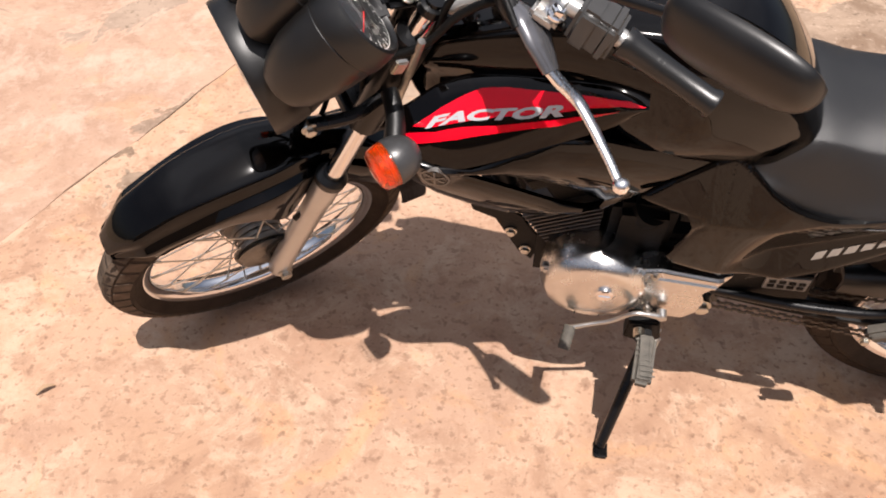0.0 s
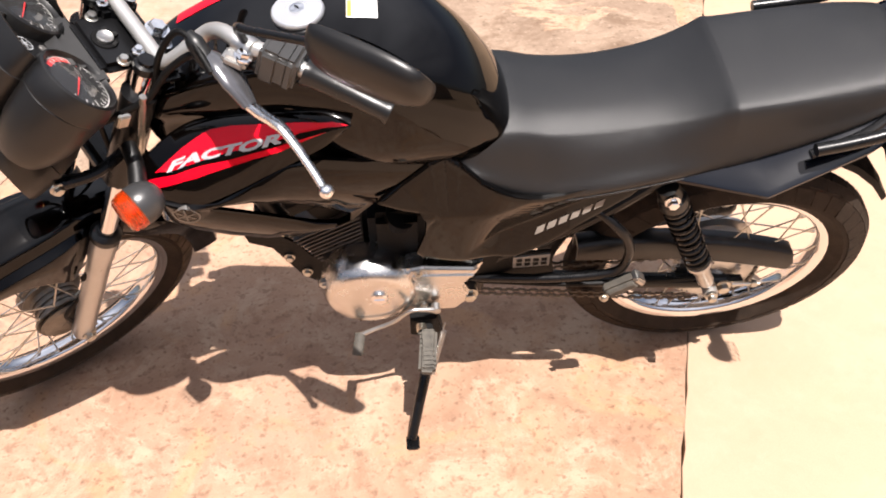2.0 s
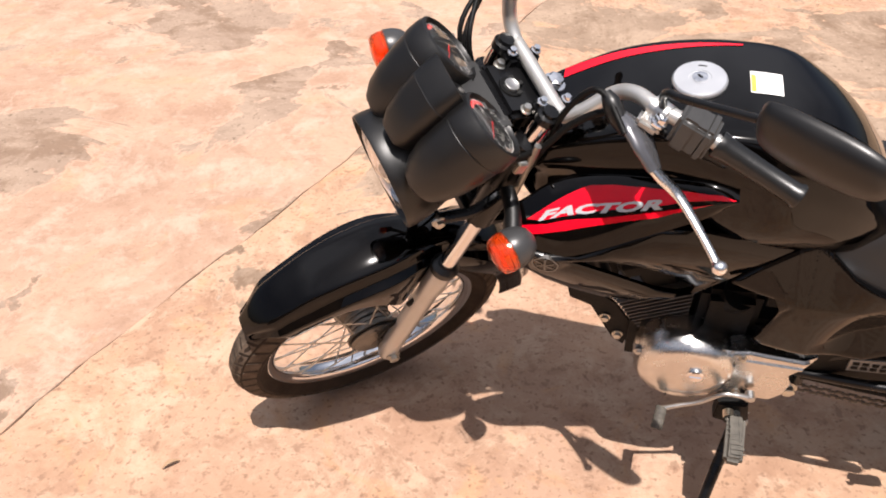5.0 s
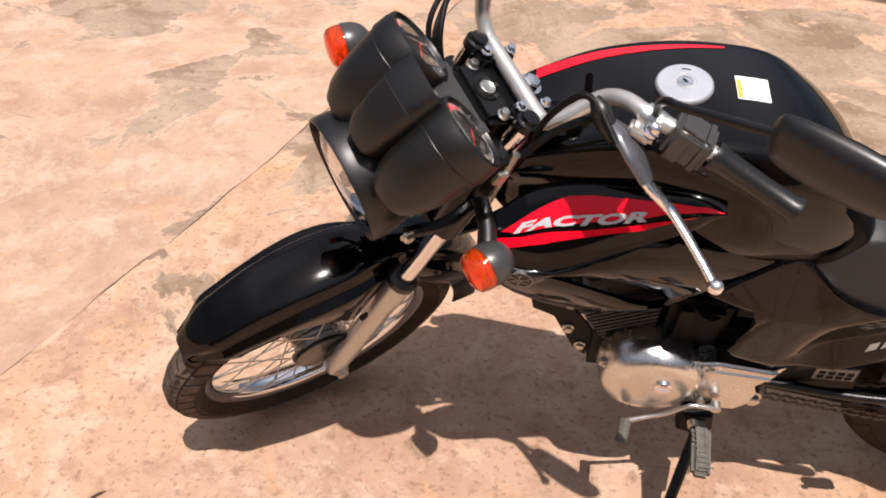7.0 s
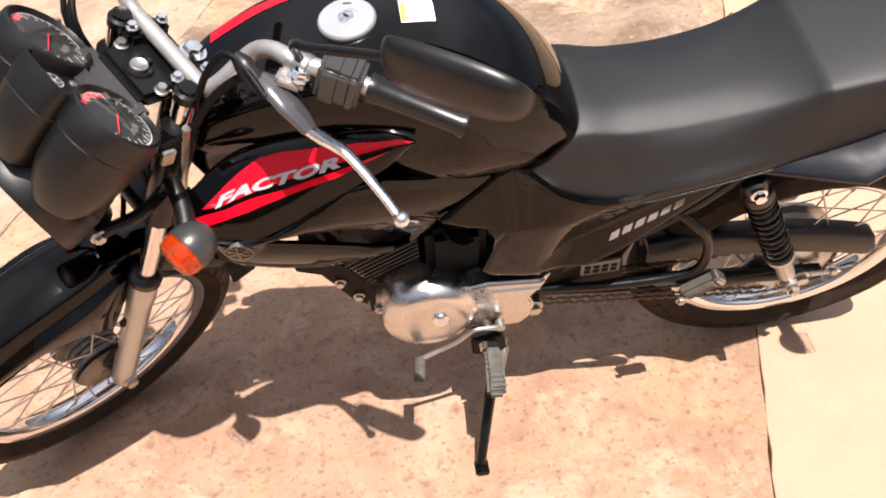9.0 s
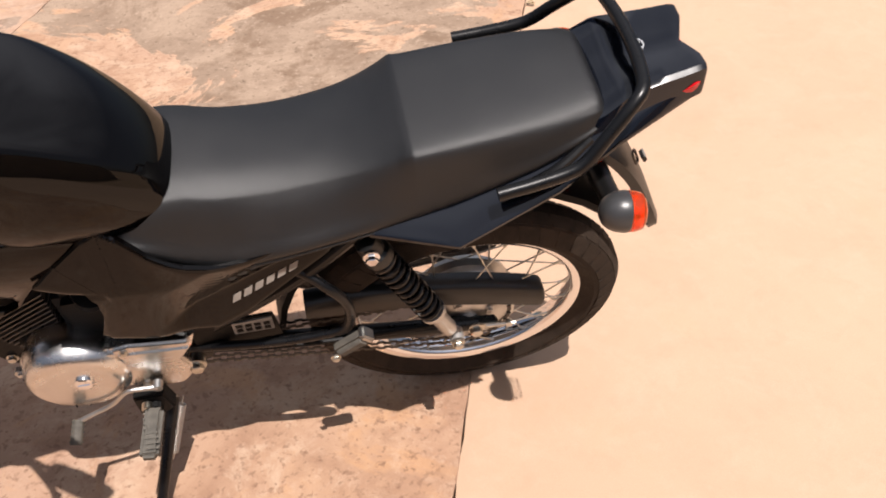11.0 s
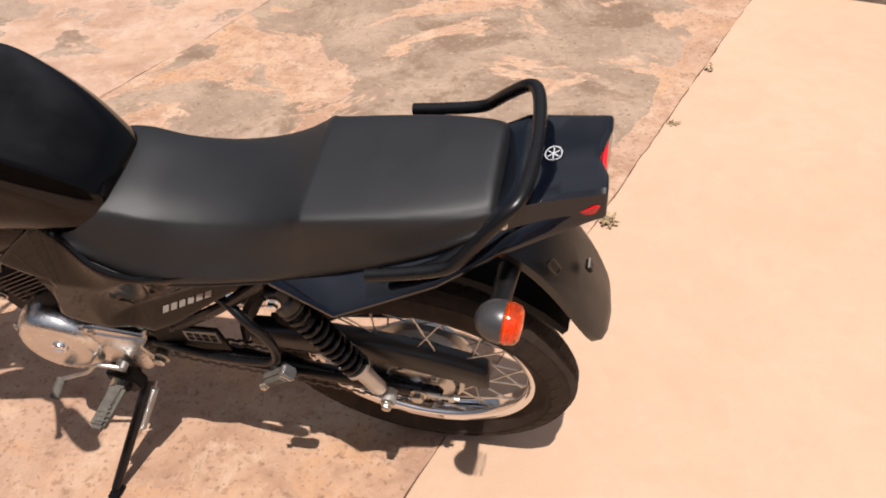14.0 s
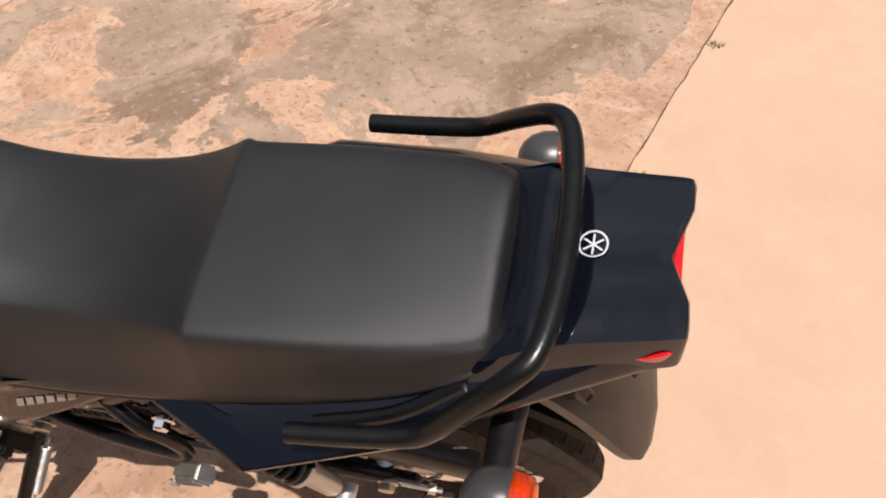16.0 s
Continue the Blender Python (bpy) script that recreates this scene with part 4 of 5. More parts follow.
F_AHEAD = FW * 0.906 - AX * 0.423
for side in (-1, 1):
    signal((0.204, side * 0.189, 0.737), (1, side * 0.1, -0.06), [(0.198, side * 0.078, 0.712), (0.196, side * 0.125, 0.722), (0.195, side * 0.165, 0.733)], False, 0.78)
    if side < 0:
        signal(fk(0.905, 0.118, -0.190), F_AHEAD + Vector((0, -0.12, 0)), [fk(0.925, 0.085, -0.100), fk(0.920, 0.092, -0.135), fk(0.910, 0.108, -0.172)], True, 0.76)
    else:
        signal(fk(0.912, 0.148, 0.205), F_AHEAD + Vector((0, 0.12, 0)), [fk(0.92, 0.085, 0.100), fk(0.92, 0.10, 0.145), fk(0.915, 0.132, 0.188)], True, 0.76)


# ---- frame ----
frame_tubes = part("frame", join(
    tube([(-0.96, 0, 0.86), (-0.80, 0, 0.83), (-0.6, 0, 0.74), (-0.5, 0, 0.66)], 0.022, 12, 4),
    tube([(-0.98, 0, 0.82), (-0.93, 0, 0.68), (-0.875, 0, 0.50), (-0.85, 0, 0.44)], 0.019, 12, 4),
    *[tube([(-0.58, s * 0.05, 0.70), (-0.35, s * 0.1, 0.69), (-0.17, s * 0.115, 0.715), (0.12, s * 0.1, 0.80), (0.22, s * 0.06, 0.835)], 0.012, 10, 4) for s in (-1, 1)],
    *[tube([(-0.52, s * 0.07, 0.68), (-0.50, s * 0.085, 0.50), (-0.49, s * 0.085, 0.34)], 0.014, 10, 4) for s in (-1, 1)],
    *[tube([(-0.17, s * 0.115, 0.70), (-0.28, s * 0.12, 0.60), (-0.37, s * 0.11, 0.52), (-0.47, s * 0.09, 0.43)], 0.011, 10, 4) for s in (-1, 1)],
), SATIN, bike, "black steel tube frame")
part("engine_bracket", join(plate([(-0.93, 0.50), (-0.88, 0.505), (-0.84, 0.47), (-0.80, 0.40), (-0.815, 0.335), (-0.84, 0.36), (-0.885, 0.455), (-0.925, 0.475)], -0.052, -0.046, 0.001), plate([(-0.93, 0.50), (-0.88, 0.505), (-0.84, 0.47), (-0.80, 0.40), (-0.815, 0.335), (-0.84, 0.36), (-0.885, 0.455), (-0.925, 0.475)], 0.046, 0.052, 0.001), box((-0.90, 0, 0.487), (0.035, 0.09, 0.02), 0.004)), BLOCK, frame_tubes, "black engine hanger plate")
for q in ((-0.856, 0.425), (-0.828, 0.372)):
    part("bolt", bolt((q[0], -0.053, q[1]), (0, -1, 0), 0.008, 0.009), STEEL, frame_tubes)
# pillion peg loops
for side in (-1, 1):
    loop_t = part("peg_loop", tube([(-0.36, side * 0.095, 0.605), (-0.295, side * 0.118, 0.603), (-0.251, side * 0.140, 0.572), (-0.230, side * 0.142, 0.537), (-0.222, side * 0.142, 0.496), (-0.230, side * 0.142, 0.450), (-0.27, side * 0.138, 0.430), (-0.36, side * 0.128, 0.412), (-0.47, side * 0.108, 0.395), (-0.52, side * 0.095, 0.385)], 0.0090, 12, 5), SATIN, bike, "black tubular passenger peg bracket", sharp=60)
    a, b = Vector((-0.258, side * 0.158, 0.397)), Vector((-0.195, side * 0.164, 0.455))
    d = (b - a).normalized()
    rp = Matrix((d, Vector((0, 1, 0)), d.cross(Vector((0, 1, 0))))).transposed()
    peg_r = part("rear_peg", join(box((a + b) / 2, (0.072, 0.022, 0.026), 0.005, rp, 2), box((a + b) / 2 + Vector((0, side * 0.009, 0)), (0.060, 0.012, 0.018), 0.003, rp, 1)), PEGRUB, loop_t, "folded passenger foot peg with worn grey rubber", sharp=30)
    part("peg_end", box(b - d * 0.006, (0.014, 0.026, 0.030), 0.004, rp), ALU, loop_t, "bare aluminium peg end")
    part("bolt", bolt(a + d * 0.001 + Vector((0, side * 0.011, 0)), (0, side, 0), 0.007, 0.008), STEEL, loop_t)
plate_ob = part("frame_label", plate([(-0.428, 0.455), (-0.358, 0.461), (-0.357, 0.424), (-0.427, 0.421)], -0.106, -0.103, 0.0), material("label_foil", (0.24, 0.235, 0.225), 0.35, metal=0.3, vary=0.25, vary_scale=300), bike, "silver data label")
for r_ in range(2):
    for k in range(4):
        u0 = -0.422 + 0.016 * k
        part("print", plate([(u0, 0.449 - 0.013 * r_), (u0 + 0.011, 0.450 - 0.013 * r_), (u0 + 0.012, 0.442 - 0.013 * r_), (u0 + 0.001, 0.441 - 0.013 * r_)], -0.1075, -0.106), BLOCK, plate_ob)
part("label_mount", plate([(-0.50, 0.46), (-0.355, 0.467), (-0.345, 0.395), (-0.50, 0.38)], -0.103, -0.097, 0.001), BLOCK, bike)
# battery box and airbox, dark behind the covers
part("airbox", join(box((-0.46, 0, 0.60), (0.26, 0.22, 0.16), 0.03), box((-0.20, 0, 0.70), (0.30, 0.17, 0.08), 0.02), box((0.06, 0, 0.775), (0.30, 0.16, 0.05), 0.02)), BLOCK, bike, "black airbox and inner fender")
part("inner_mudguard", loft([[Vector((math.cos(a) * r1, v, 0.312 + math.sin(a) * r1)) for r1, v in ((0.345, -0.06), (0.356, -0.055), (0.36, 0), (0.356, 0.055), (0.345, 0.06), (0.352, 0))] for a in [radians(q) for q in range(35, 176, 10)]]), BLOCK, bike)

# ---- shock absorbers ----
for side in (-1, 1):
    y = side * 0.138
    top, bot = Vector((-0.178, y - side * 0.012, 0.655)), Vector((-0.031, y, 0.352))
    d = (bot - top).normalized()
    Ls = (bot - top).length
    body = part("shock_absorber", join(
        revolve([(0.012, -0.016), (0.019, -0.014), (0.021, 0.0), (0.020, 0.012), (0.025, 0.018), (0.0262, 0.034), (0.024, 0.038), (0.012, 0.040), (0.012, 0.25)], top, d, 28),
    ), PLASTIC, bike, "black shock absorber with an exposed spring")
    x = d.cross(Vector((0, 1, 0))).normalized()
    yv = d.cross(x).normalized()
    turns, n = 11, 11 * 16
    coil = [top + d * (0.040 + 0.190 * i / n) + (x * math.cos(2 * math.pi * turns * i / n) + yv * math.sin(2 * math.pi * turns * i / n)) * 0.0212 for i in range(n + 1)]
    part("spring", tube(coil, 0.0048, 8, 1), SATIN, body, "black coil spring")
    part("damper_rod", revolve([(0.0165, 0.09), (0.0165, 0.24)], top, d, 20), SATIN, body)
    part("lower_body", join(revolve([(0.0245, 0.228), (0.025, 0.236), (0.018, 0.242), (0.0160, 0.246), (0.0160, 0.30), (0.013, 0.31), (0.0, 0.312)], top, d, 24), revolve([(0.014, -0.013), (0.014, 0.013)], bot, (0, 1, 0), 20)), SILVER, body, "silver lower shock body")
    part("bolt", bolt(top + Vector((0, side * 0.020, 0)), (0, side, 0), 0.010, 0.014), CHROME, body, "chrome acorn nut")
    part("bolt", bolt(bot + Vector((0, side * 0.016, 0)), (0, side, 0), 0.009, 0.012), STEEL, body)

# ---- swingarm, chain, rear brake ----
for side in (-1, 1):
    arm = part("swingarm", join(
        tube([(-0.50, side * 0.07, 0.355), (-0.35, side * 0.082, 0.345), (-0.12, side * 0.092, 0.325), (0.02, side * 0.094, 0.314)], 0.0165, 14, 4),
        plate([(-0.06, 0.338), (0.055, 0.325), (0.062, 0.312), (0.055, 0.298), (-0.06, 0.300)], side * 0.088, side * 0.100, 0.002)), SATIN, bike, "black tubular swingarm", sharp=45)
    part("chain_adjuster", join(plate([(0.0, 0.322), (0.058, 0.319), (0.058, 0.306), (0.0, 0.303)], side * 0.101, side * 0.105, 0.001), tube([(0.035, side * 0.105, 0.312), (0.095, side * 0.105, 0.309)], 0.0042, 8, 1), tube([(0.075, side * 0.105, 0.3105), (0.086, side * 0.105, 0.3098)], 0.0085, 6, 1)), STEEL, arm, "zinc chain adjuster")
    part("axle_nut", bolt((0.015, side * 0.105, 0.3125), (0, side, 0), 0.0125, 0.016), STEEL, arm)
    part("mark_plate", plate([(-0.055, 0.33), (-0.005, 0.326), (-0.005, 0.302), (-0.055, 0.302)], side * 0.101, side * 0.103, 0.001), SILVER, arm)
spr_out = [(math.cos(2 * math.pi * (k + o) / 42) * r1, math.sin(2 * math.pi * (k + o) / 42) * r1) for k in range(42) for o, r1 in ((-0.3, 0.083), (-0.12, 0.0905), (0.12, 0.0905), (0.3, 0.083))]
rings = [[Vector((x_ * f, v, 0.312 + y_ * f)) for x_, y_ in spr_out] for f, v in ((1, -0.038), (1, -0.044), (0.62, -0.044), (0.62, -0.038))]
sprocket = part("sprocket", loft(rings, cap=False, loop=True), ALU, rear_wheel, "worn steel rear sprocket", sharp=30)
part("sprocket_carrier", join(revolve([(0.06, -0.027), (0.06, -0.040), (0.045, -0.046), (0.02, -0.048), (0.018, -0.062)], RW, (0, 1, 0), 30), *[bolt((math.cos(a) * 0.048, -0.045, 0.312 + math.sin(a) * 0.048), (0, -1, 0), 0.007, 0.008) for a in (0.4, 1.97, 3.54, 5.11)]), ALU, rear_wheel)
part("brake_drum", revolve([(0.075, 0.03), (0.078, 0.034), (0.078, 0.05), (0.05, 0.062), (0.018, 0.064)], RW, (0, 1, 0), 36), ALU, rear_wheel, "cast brake drum")
# chain: top and bottom runs, link by link
chain_bm = bmesh.new()
def link(o, d, k, bm2):
    n_ = Vector((-d.z, 0, d.x))
    for s in (-1, 1):
        off = 0.004 if k % 2 else 0.0065
        vs = []
        for v in (off - 0.0008, off + 0.0008):
            for a_, b_ in ((-0.0075, -0.0042), (0, -0.0032), (0.0075, -0.0042), (0.0075, 0.0042), (0, 0.0032), (-0.0075, 0.0042)):
                vs.append(bm2.verts.new(o + d * a_ + n_ * b_ + Vector((0, s * v, 0))))
        bm2.faces.new(vs[:6])
        bm2.faces.new(vs[6:])
        for i in range(6):
            bm2.faces.new((vs[i], vs[(i + 1) % 6], vs[6 + (i + 1) % 6], vs[6 + i]))
for (a, b) in ((Vector((-0.545, -0.074, 0.365)), Vector((0.02, -0.076, 0.395))), (Vector((-0.545, -0.074, 0.305)), Vector((-0.01, -0.076, 0.224)))):
    d = (b - a).normalized()
    m = int((b - a).length / 0.0127)
    for k in range(m):
        link(a + d * (0.0127 * k), d, k, chain_bm)
for k in range(22):
    an = math.pi / 2 - k * math.pi / 22
    link(Vector((math.cos(an) * 0.087, -0.076, 0.316 + math.sin(an) * 0.087)), Vector((math.sin(an), 0, -math.cos(an))), k, chain_bm)
tagged(part("chain", chain_bm, CHAIN, bike, "oily drive chain"), kind="stuff")
rings = []
for u, wt, wb in ((-0.30, 0.452, 0.41), (-0.22, 0.458, 0.405), (-0.10, 0.450, 0.396), (0.0, 0.432, 0.376), (0.08, 0.410, 0.354), (0.14, 0.388, 0.336), (0.152, 0.374, 0.342)):
    rings.append([Vector((u, v, w)) for v, w in ((-0.090, wb), (-0.092, (wt + wb) / 2), (-0.088, wt - 0.008), (-0.080, wt), (-0.055, wt), (-0.047, wt - 0.008), (-0.047, wb), (-0.051, wb), (-0.051, wt - 0.012), (-0.084, wt - 0.012), (-0.086, wb))])
part("chain_guard", loft(dense(rings, 4)), PLASTIC, bike, "matt black chain guard", sharp=45)
part("chain_slider", tube([(-0.49, -0.1, 0.375), (-0.30, -0.105, 0.35), (-0.05, -0.10, 0.338)], 0.006, 8, 3), BLOCK, bike)

# ---- engine ----
crank = Vector((-0.70, 0, 0.385))
engine = part("engine_block", join(
    box((-0.66, 0, 0.385), (0.30, 0.19, 0.17), 0.03, None, 3),
    box((-0.565, 0, 0.43), (0.14, 0.17, 0.11), 0.025, None, 3),
    revolve([(0.075, -0.115), (0.082, -0.10), (0.082, 0.10), (0.07, 0.125), (0.0, 0.128)], crank, (0, 1, 0), 36)), BLOCK, bike, "black engine cases", sharp=40)
# finned barrel and head, leaning forward
bd = Vector((-0.50, 0, 0.866)).normalized()
bf = Vector((-0.866, 0, -0.50)).normalized()
b0 = Vector((-0.705, 0, 0.440))
def slab_on_barrel(h, th, lu, lv, bev=0.004):
    rotm = Matrix((bf, Vector((0, 1, 0)), bd)).transposed()
    return box(b0 + bd * h, (lu, lv, th), bev, rotm, 1)
part("barrel_core", join(slab_on_barrel(0.08, 0.17, 0.07, 0.10, 0.01)), BLOCK, engine, "black engine barrel")
for k in range(10):
    ln = 0.094 + 0.0062 * k
    part("cooling_fin", box(Vector((-0.709, 0, 0.463 + 0.0115 * k)) + bf * (ln / 2), (ln, 0.136, 0.0026), 0.0008, Matrix((bf, Vector((0, 1, 0)), bd)).transposed(), 1), FINS, engine, "thin cast cooling fin" if k == 0 else "")
part("cylinder_head", join(slab_on_barrel(0.188, 0.045, 0.10, 0.14, 0.012), slab_on_barrel(0.220, 0.03, 0.08, 0.10, 0.012)), BLOCK, engine, "black cylinder head")
part("starter", join(box((-0.645, -0.045, 0.50), (0.105, 0.08, 0.14), 0.015), revolve([(0.03, -0.06), (0.032, 0.0), (0.03, 0.02)], (-0.64, -0.06, 0.545), (0.3, -0.4, 0.9), 20)), BLOCK, engine, "black crankcase top and starter housing")
# generator cover: round, domed, with a boss and a plug
cov = part("generator_cover", join(
    revolve([(0.094, -0.030), (0.095, -0.004), (0.0942, 0.006), (0.0920, 0.017), (0.0880, 0.028), (0.0815, 0.0375), (0.0730, 0.0435), (0.0620, 0.0468), (0.045, 0.0484), (0.025, 0.0490), (0.0, 0.0492)], (-0.703, -0.100, 0.390), (0, -1, 0), 56),
    box((-0.640, -0.118, 0.430), (0.05, 0.02, 0.06), 0.008)), POLISHED, engine, "polished round generator cover", sharp=40)
part("plug", join(revolve([(0.0165, 0), (0.0165, 0.006), (0.014, 0.008), (0, 0.008)], (-0.686, -0.1475, 0.411), (0, -1, 0), 24), box((-0.686, -0.1560, 0.411), (0.02, 0.002, 0.003), 0.0005)), CHROME, cov, "slotted inspection plug")
for an in (0.5, 2.75):
    part("bolt", join(revolve([(0.010, -0.002), (0.010, 0.008)], (-0.703 + math.cos(an) * 0.093, -0.112, 0.385 + math.sin(an) * 0.093), (0, -1, 0), 14), bolt((-0.703 + math.cos(an) * 0.093, -0.119, 0.385 + math.sin(an) * 0.093), (0, -1, 0), 0.0058, 0.006)), ALU, cov)
for k in (-1, 1):
    part("mark", box((-0.715 + k * 0.012, -0.1440, 0.325), (0.0025, 0.004, 0.012), 0.001), BLOCK, cov)
# sprocket cover
SC = [(-0.632, 0.463), (-0.60, 0.470), (-0.581, 0.467), (-0.54, 0.462), (-0.507, 0.458), (-0.488, 0.474), (-0.50, 0.438), (-0.522, 0.405), (-0.512, 0.378), (-0.515, 0.345), (-0.536, 0.318), (-0.57, 0.318), (-0.598, 0.322), (-0.63, 0.335), (-0.65, 0.352), (-0.636, 0.40), (-0.622, 0.425)]
sc = part("sprocket_cover", plate(SC, -0.128, -0.085, 0.005), POLISHED, engine, "bare aluminium front sprocket cover", sharp=30)
part("cover_rib", plate([(-0.62, 0.448), (-0.505, 0.440), (-0.507, 0.434), (-0.62, 0.442)], -0.131, -0.126, 0.001), POLISHED, sc)
part("bolt", bolt((-0.61, -0.128, 0.452), (0, -1, 0), 0.006, 0.006), STEEL, sc)
part("bolt", bolt((-0.60, -0.128, 0.335), (0, -1, 0), 0.006, 0.006), STEEL, sc)
part("bolt", join(bolt((-0.509, -0.110, 0.348), (0, -1, 0), 0.013, 0.016), revolve([(0.016, -0.02), (0.016, 0.002)], (-0.509, -0.110, 0.348), (0, -1, 0), 16)), STEEL, engine, "large zinc pivot bolt")
part("intake", tube([(-0.68, 0.0, 0.60), (-0.60, 0.0, 0.61), (-0.54, 0.0, 0.60)], 0.03, 16, 3), BLOCK, engine)
part("exhaust_pipe", tube([(-0.86, 0.02, 0.60), (-0.91, 0.04, 0.55), (-0.90, 0.07, 0.42), (-0.85, 0.10, 0.28), (-0.72, 0.115, 0.215), (-0.50, 0.12, 0.215), (-0.35, 0.125, 0.24)], 0.0175, 14, 5), CHROME, bike, "chromed exhaust pipe")
part("silencer", revolve([(0.018, 0), (0.040, 0.06), (0.044, 0.12), (0.044, 0.46), (0.034, 0.475), (0.02, 0.476)], (-0.36, 0.13, 0.24), (1, 0.03, 0.10), 28), SATIN, bike, "black silencer on the far flank")

# ---- foot controls ----
part("peg_bar", tube([(-0.60, -0.15, 0.272), (-0.60, 0.15, 0.272)], 0.012, 12, 1), SATIN, bike, "black peg carrier bar")
part("stand_bracket", join(plate([(-0.63, 0.32), (-0.575, 0.325), (-0.565, 0.27), (-0.59, 0.25), (-0.63, 0.262)], -0.150, -0.120, 0.003), box((-0.60, -0.15, 0.29), (0.03, 0.03, 0.03), 0.004)), BLOCK, bike, "black stand and peg bracket")
pa, pb = Vector((-0.604, -0.165, 0.300)), Vector((-0.593, -0.262, 0.311))
pd = (pb - pa).normalized()
peg = part("foot_peg", join(box((pa + pb) / 2, (0.034, 0.096, 0.024), 0.007, Matrix.Rotation(radians(-6), 3, 'Z'), 3), *[box(pa + pd * (0.012 + 0.0105 * k) + Vector((0, 0, 0.0125)), (0.025, 0.003, 0.0010), 0.0004) for k in range(8)], *[box((pa + pb) / 2 + Vector((s * 0.008, 0, 0.013)), (0.003, 0.085, 0.0010), 0.0004) for s in (-1, 1)]), PEGRUB, bike, "rider's foot peg with worn ribbed rubber", sharp=30)
part("peg_spring", join(*[ring_of([(0.008, -0.0015), (0.0105, 0), (0.008, 0.0015)], pa + Vector((-0.004, 0.012 - 0.004 * k, 0.004)), (0, 1, 0), 14) for k in range(4)]), STEEL, peg)
# stand leg, foot and spring
s0, s1 = Vector((-0.575, -0.115, 0.250)), Vector((-0.640, -0.300, 0.086))
stand = part("side_stand", join(tube([s0, s0.lerp(s1, 0.3), s0.lerp(s1, 0.75), s1], [0.0125, 0.0115, 0.0105, 0.010], 12, 3),
                               box(s1 + Vector((0.002, -0.006, -0.005)), (0.027, 0.036, 0.008), 0.003, Matrix.Rotation(radians(-14), 3, 'X'))), SATIN, bike, "black side stand on the ground", sharp=45)
sp0, sp1 = Vector((-0.558, -0.116, 0.245)), Vector((-0.598, -0.200, 0.155))
sdv = (sp1 - sp0).normalized()
sx_ = sdv.orthogonal().normalized()
sy_ = sdv.cross(sx_)
Ls = (sp1 - sp0).length
coil = [sp0 + sdv * (Ls * (0.12 + 0.76 * i / 240)) + (sx_ * math.cos(2 * math.pi * 24 * i / 240) + sy_ * math.sin(2 * math.pi * 24 * i / 240)) * 0.0078 for i in range(241)]
part("stand_spring", join(tube(coil, 0.0016, 5, 1), tube([sp0, sp0 + sdv * Ls * 0.13], 0.0018, 6, 1), tube([sp1 - sdv * Ls * 0.13, sp1], 0.0018, 6, 1)), ALU, stand, "zinc stand spring")
# gear lever
lever_pts = [(-0.578, -0.148, 0.352), (-0.605, -0.152, 0.362), (-0.630, -0.154, 0.362), (-0.662, -0.156, 0.330), (-0.700, -0.160, 0.313), (-0.730, -0.164, 0.300)]
shift = part("gear_lever", join(tube(lever_pts, [0.0065, 0.0048, 0.0042, 0.0042, 0.0042, 0.005], 10, 4), revolve([(0.009, -0.012), (0.009, 0.004)], (-0.578, -0.14, 0.352), (0, 1, 0), 16)), ALU, bike, "bare metal gear lever", sharp=50)
part("lever_rubber", join(tube([(-0.730, -0.160, 0.300), (-0.738, -0.200, 0.282)], 0.0105, 12, 1), *[tube([Vector((-0.730, -0.160, 0.300)).lerp(Vector((-0.738, -0.200, 0.282)), f), Vector((-0.730, -0.160, 0.300)).lerp(Vector((-0.738, -0.200, 0.282)), f + 0.06)], 0.0118, 12, 1) for f in (0.05, 0.25, 0.45, 0.65, 0.85)]), PEGRUB, shift, "worn grey lever rubber", sharp=30)


# ---- front mudguard ----
wc_s, wc_p = 0.300, 0.078
rings = []
for k in range(25):
    an = radians(24 + k * 5.6)       # from ahead of the wheel, over the top, to behind
    f = k / 24
    hw = 0.052 + 0.026 * math.sin(math.pi * min(1, f * 1.15)) if f < 0.87 else 0.058
    if k == 0:
        hw = 0.030
    elif k == 1:
        hw = 0.044
    hw -= 0.026 * math.exp(-((math.degrees(an) - 95) / 13) ** 2)
    r_top = 0.340 + 0.020 * max(0.0, min(1.0, (math.degrees(an) - 45) / 40))
    q = max(0.0, min(1.0, (math.degrees(an) - 50) / 32))
    drop = 0.047 + 0.100 * q * q if an < radians(82) else (0.148 if an < radians(88) else 0.062 + 0.03 * max(0, f - 0.55))
    if k < 2:
        drop = 0.02 + 0.012 * k
    lift = min(1.0, k / 5)                  # the raised spine dies away towards the tip
    half_prof = [(1.0, -drop), (1.015, -drop * 0.62), (1.01, -0.0285), (0.995, -0.0262), (0.97, -0.0250), (0.80, -0.0185), (0.765, -0.0165), (0.735, -0.0120), (0.70, -0.0040), (0.655, 0.0015), (0.58, 0.0050), (0.44, 0.0078), (0.25, 0.0097), (0.10, 0.0104)]
    half_prof = [(a, q if i < 2 else (-0.010 + (q + 0.010) * (0.35 + 0.65 * lift))) for i, (a, q) in enumerate(half_prof)]
    prof = [(-hw * a, r_top + q) for a, q in half_prof] + [(0, r_top + half_prof[-1][1] + 0.0002)] + [(hw * a, r_top + q) for a, q in reversed(half_prof)]
    inner = [(v * 0.95, r1 - 0.004) for v, r1 in reversed(prof)]
    ring = []
    for v, r1 in prof + inner:
        ring.append(fk(wc_s + math.sin(an) * r1 * 0.985 + 0.004, wc_p + math.cos(an) * r1, v))
    rings.append(ring)
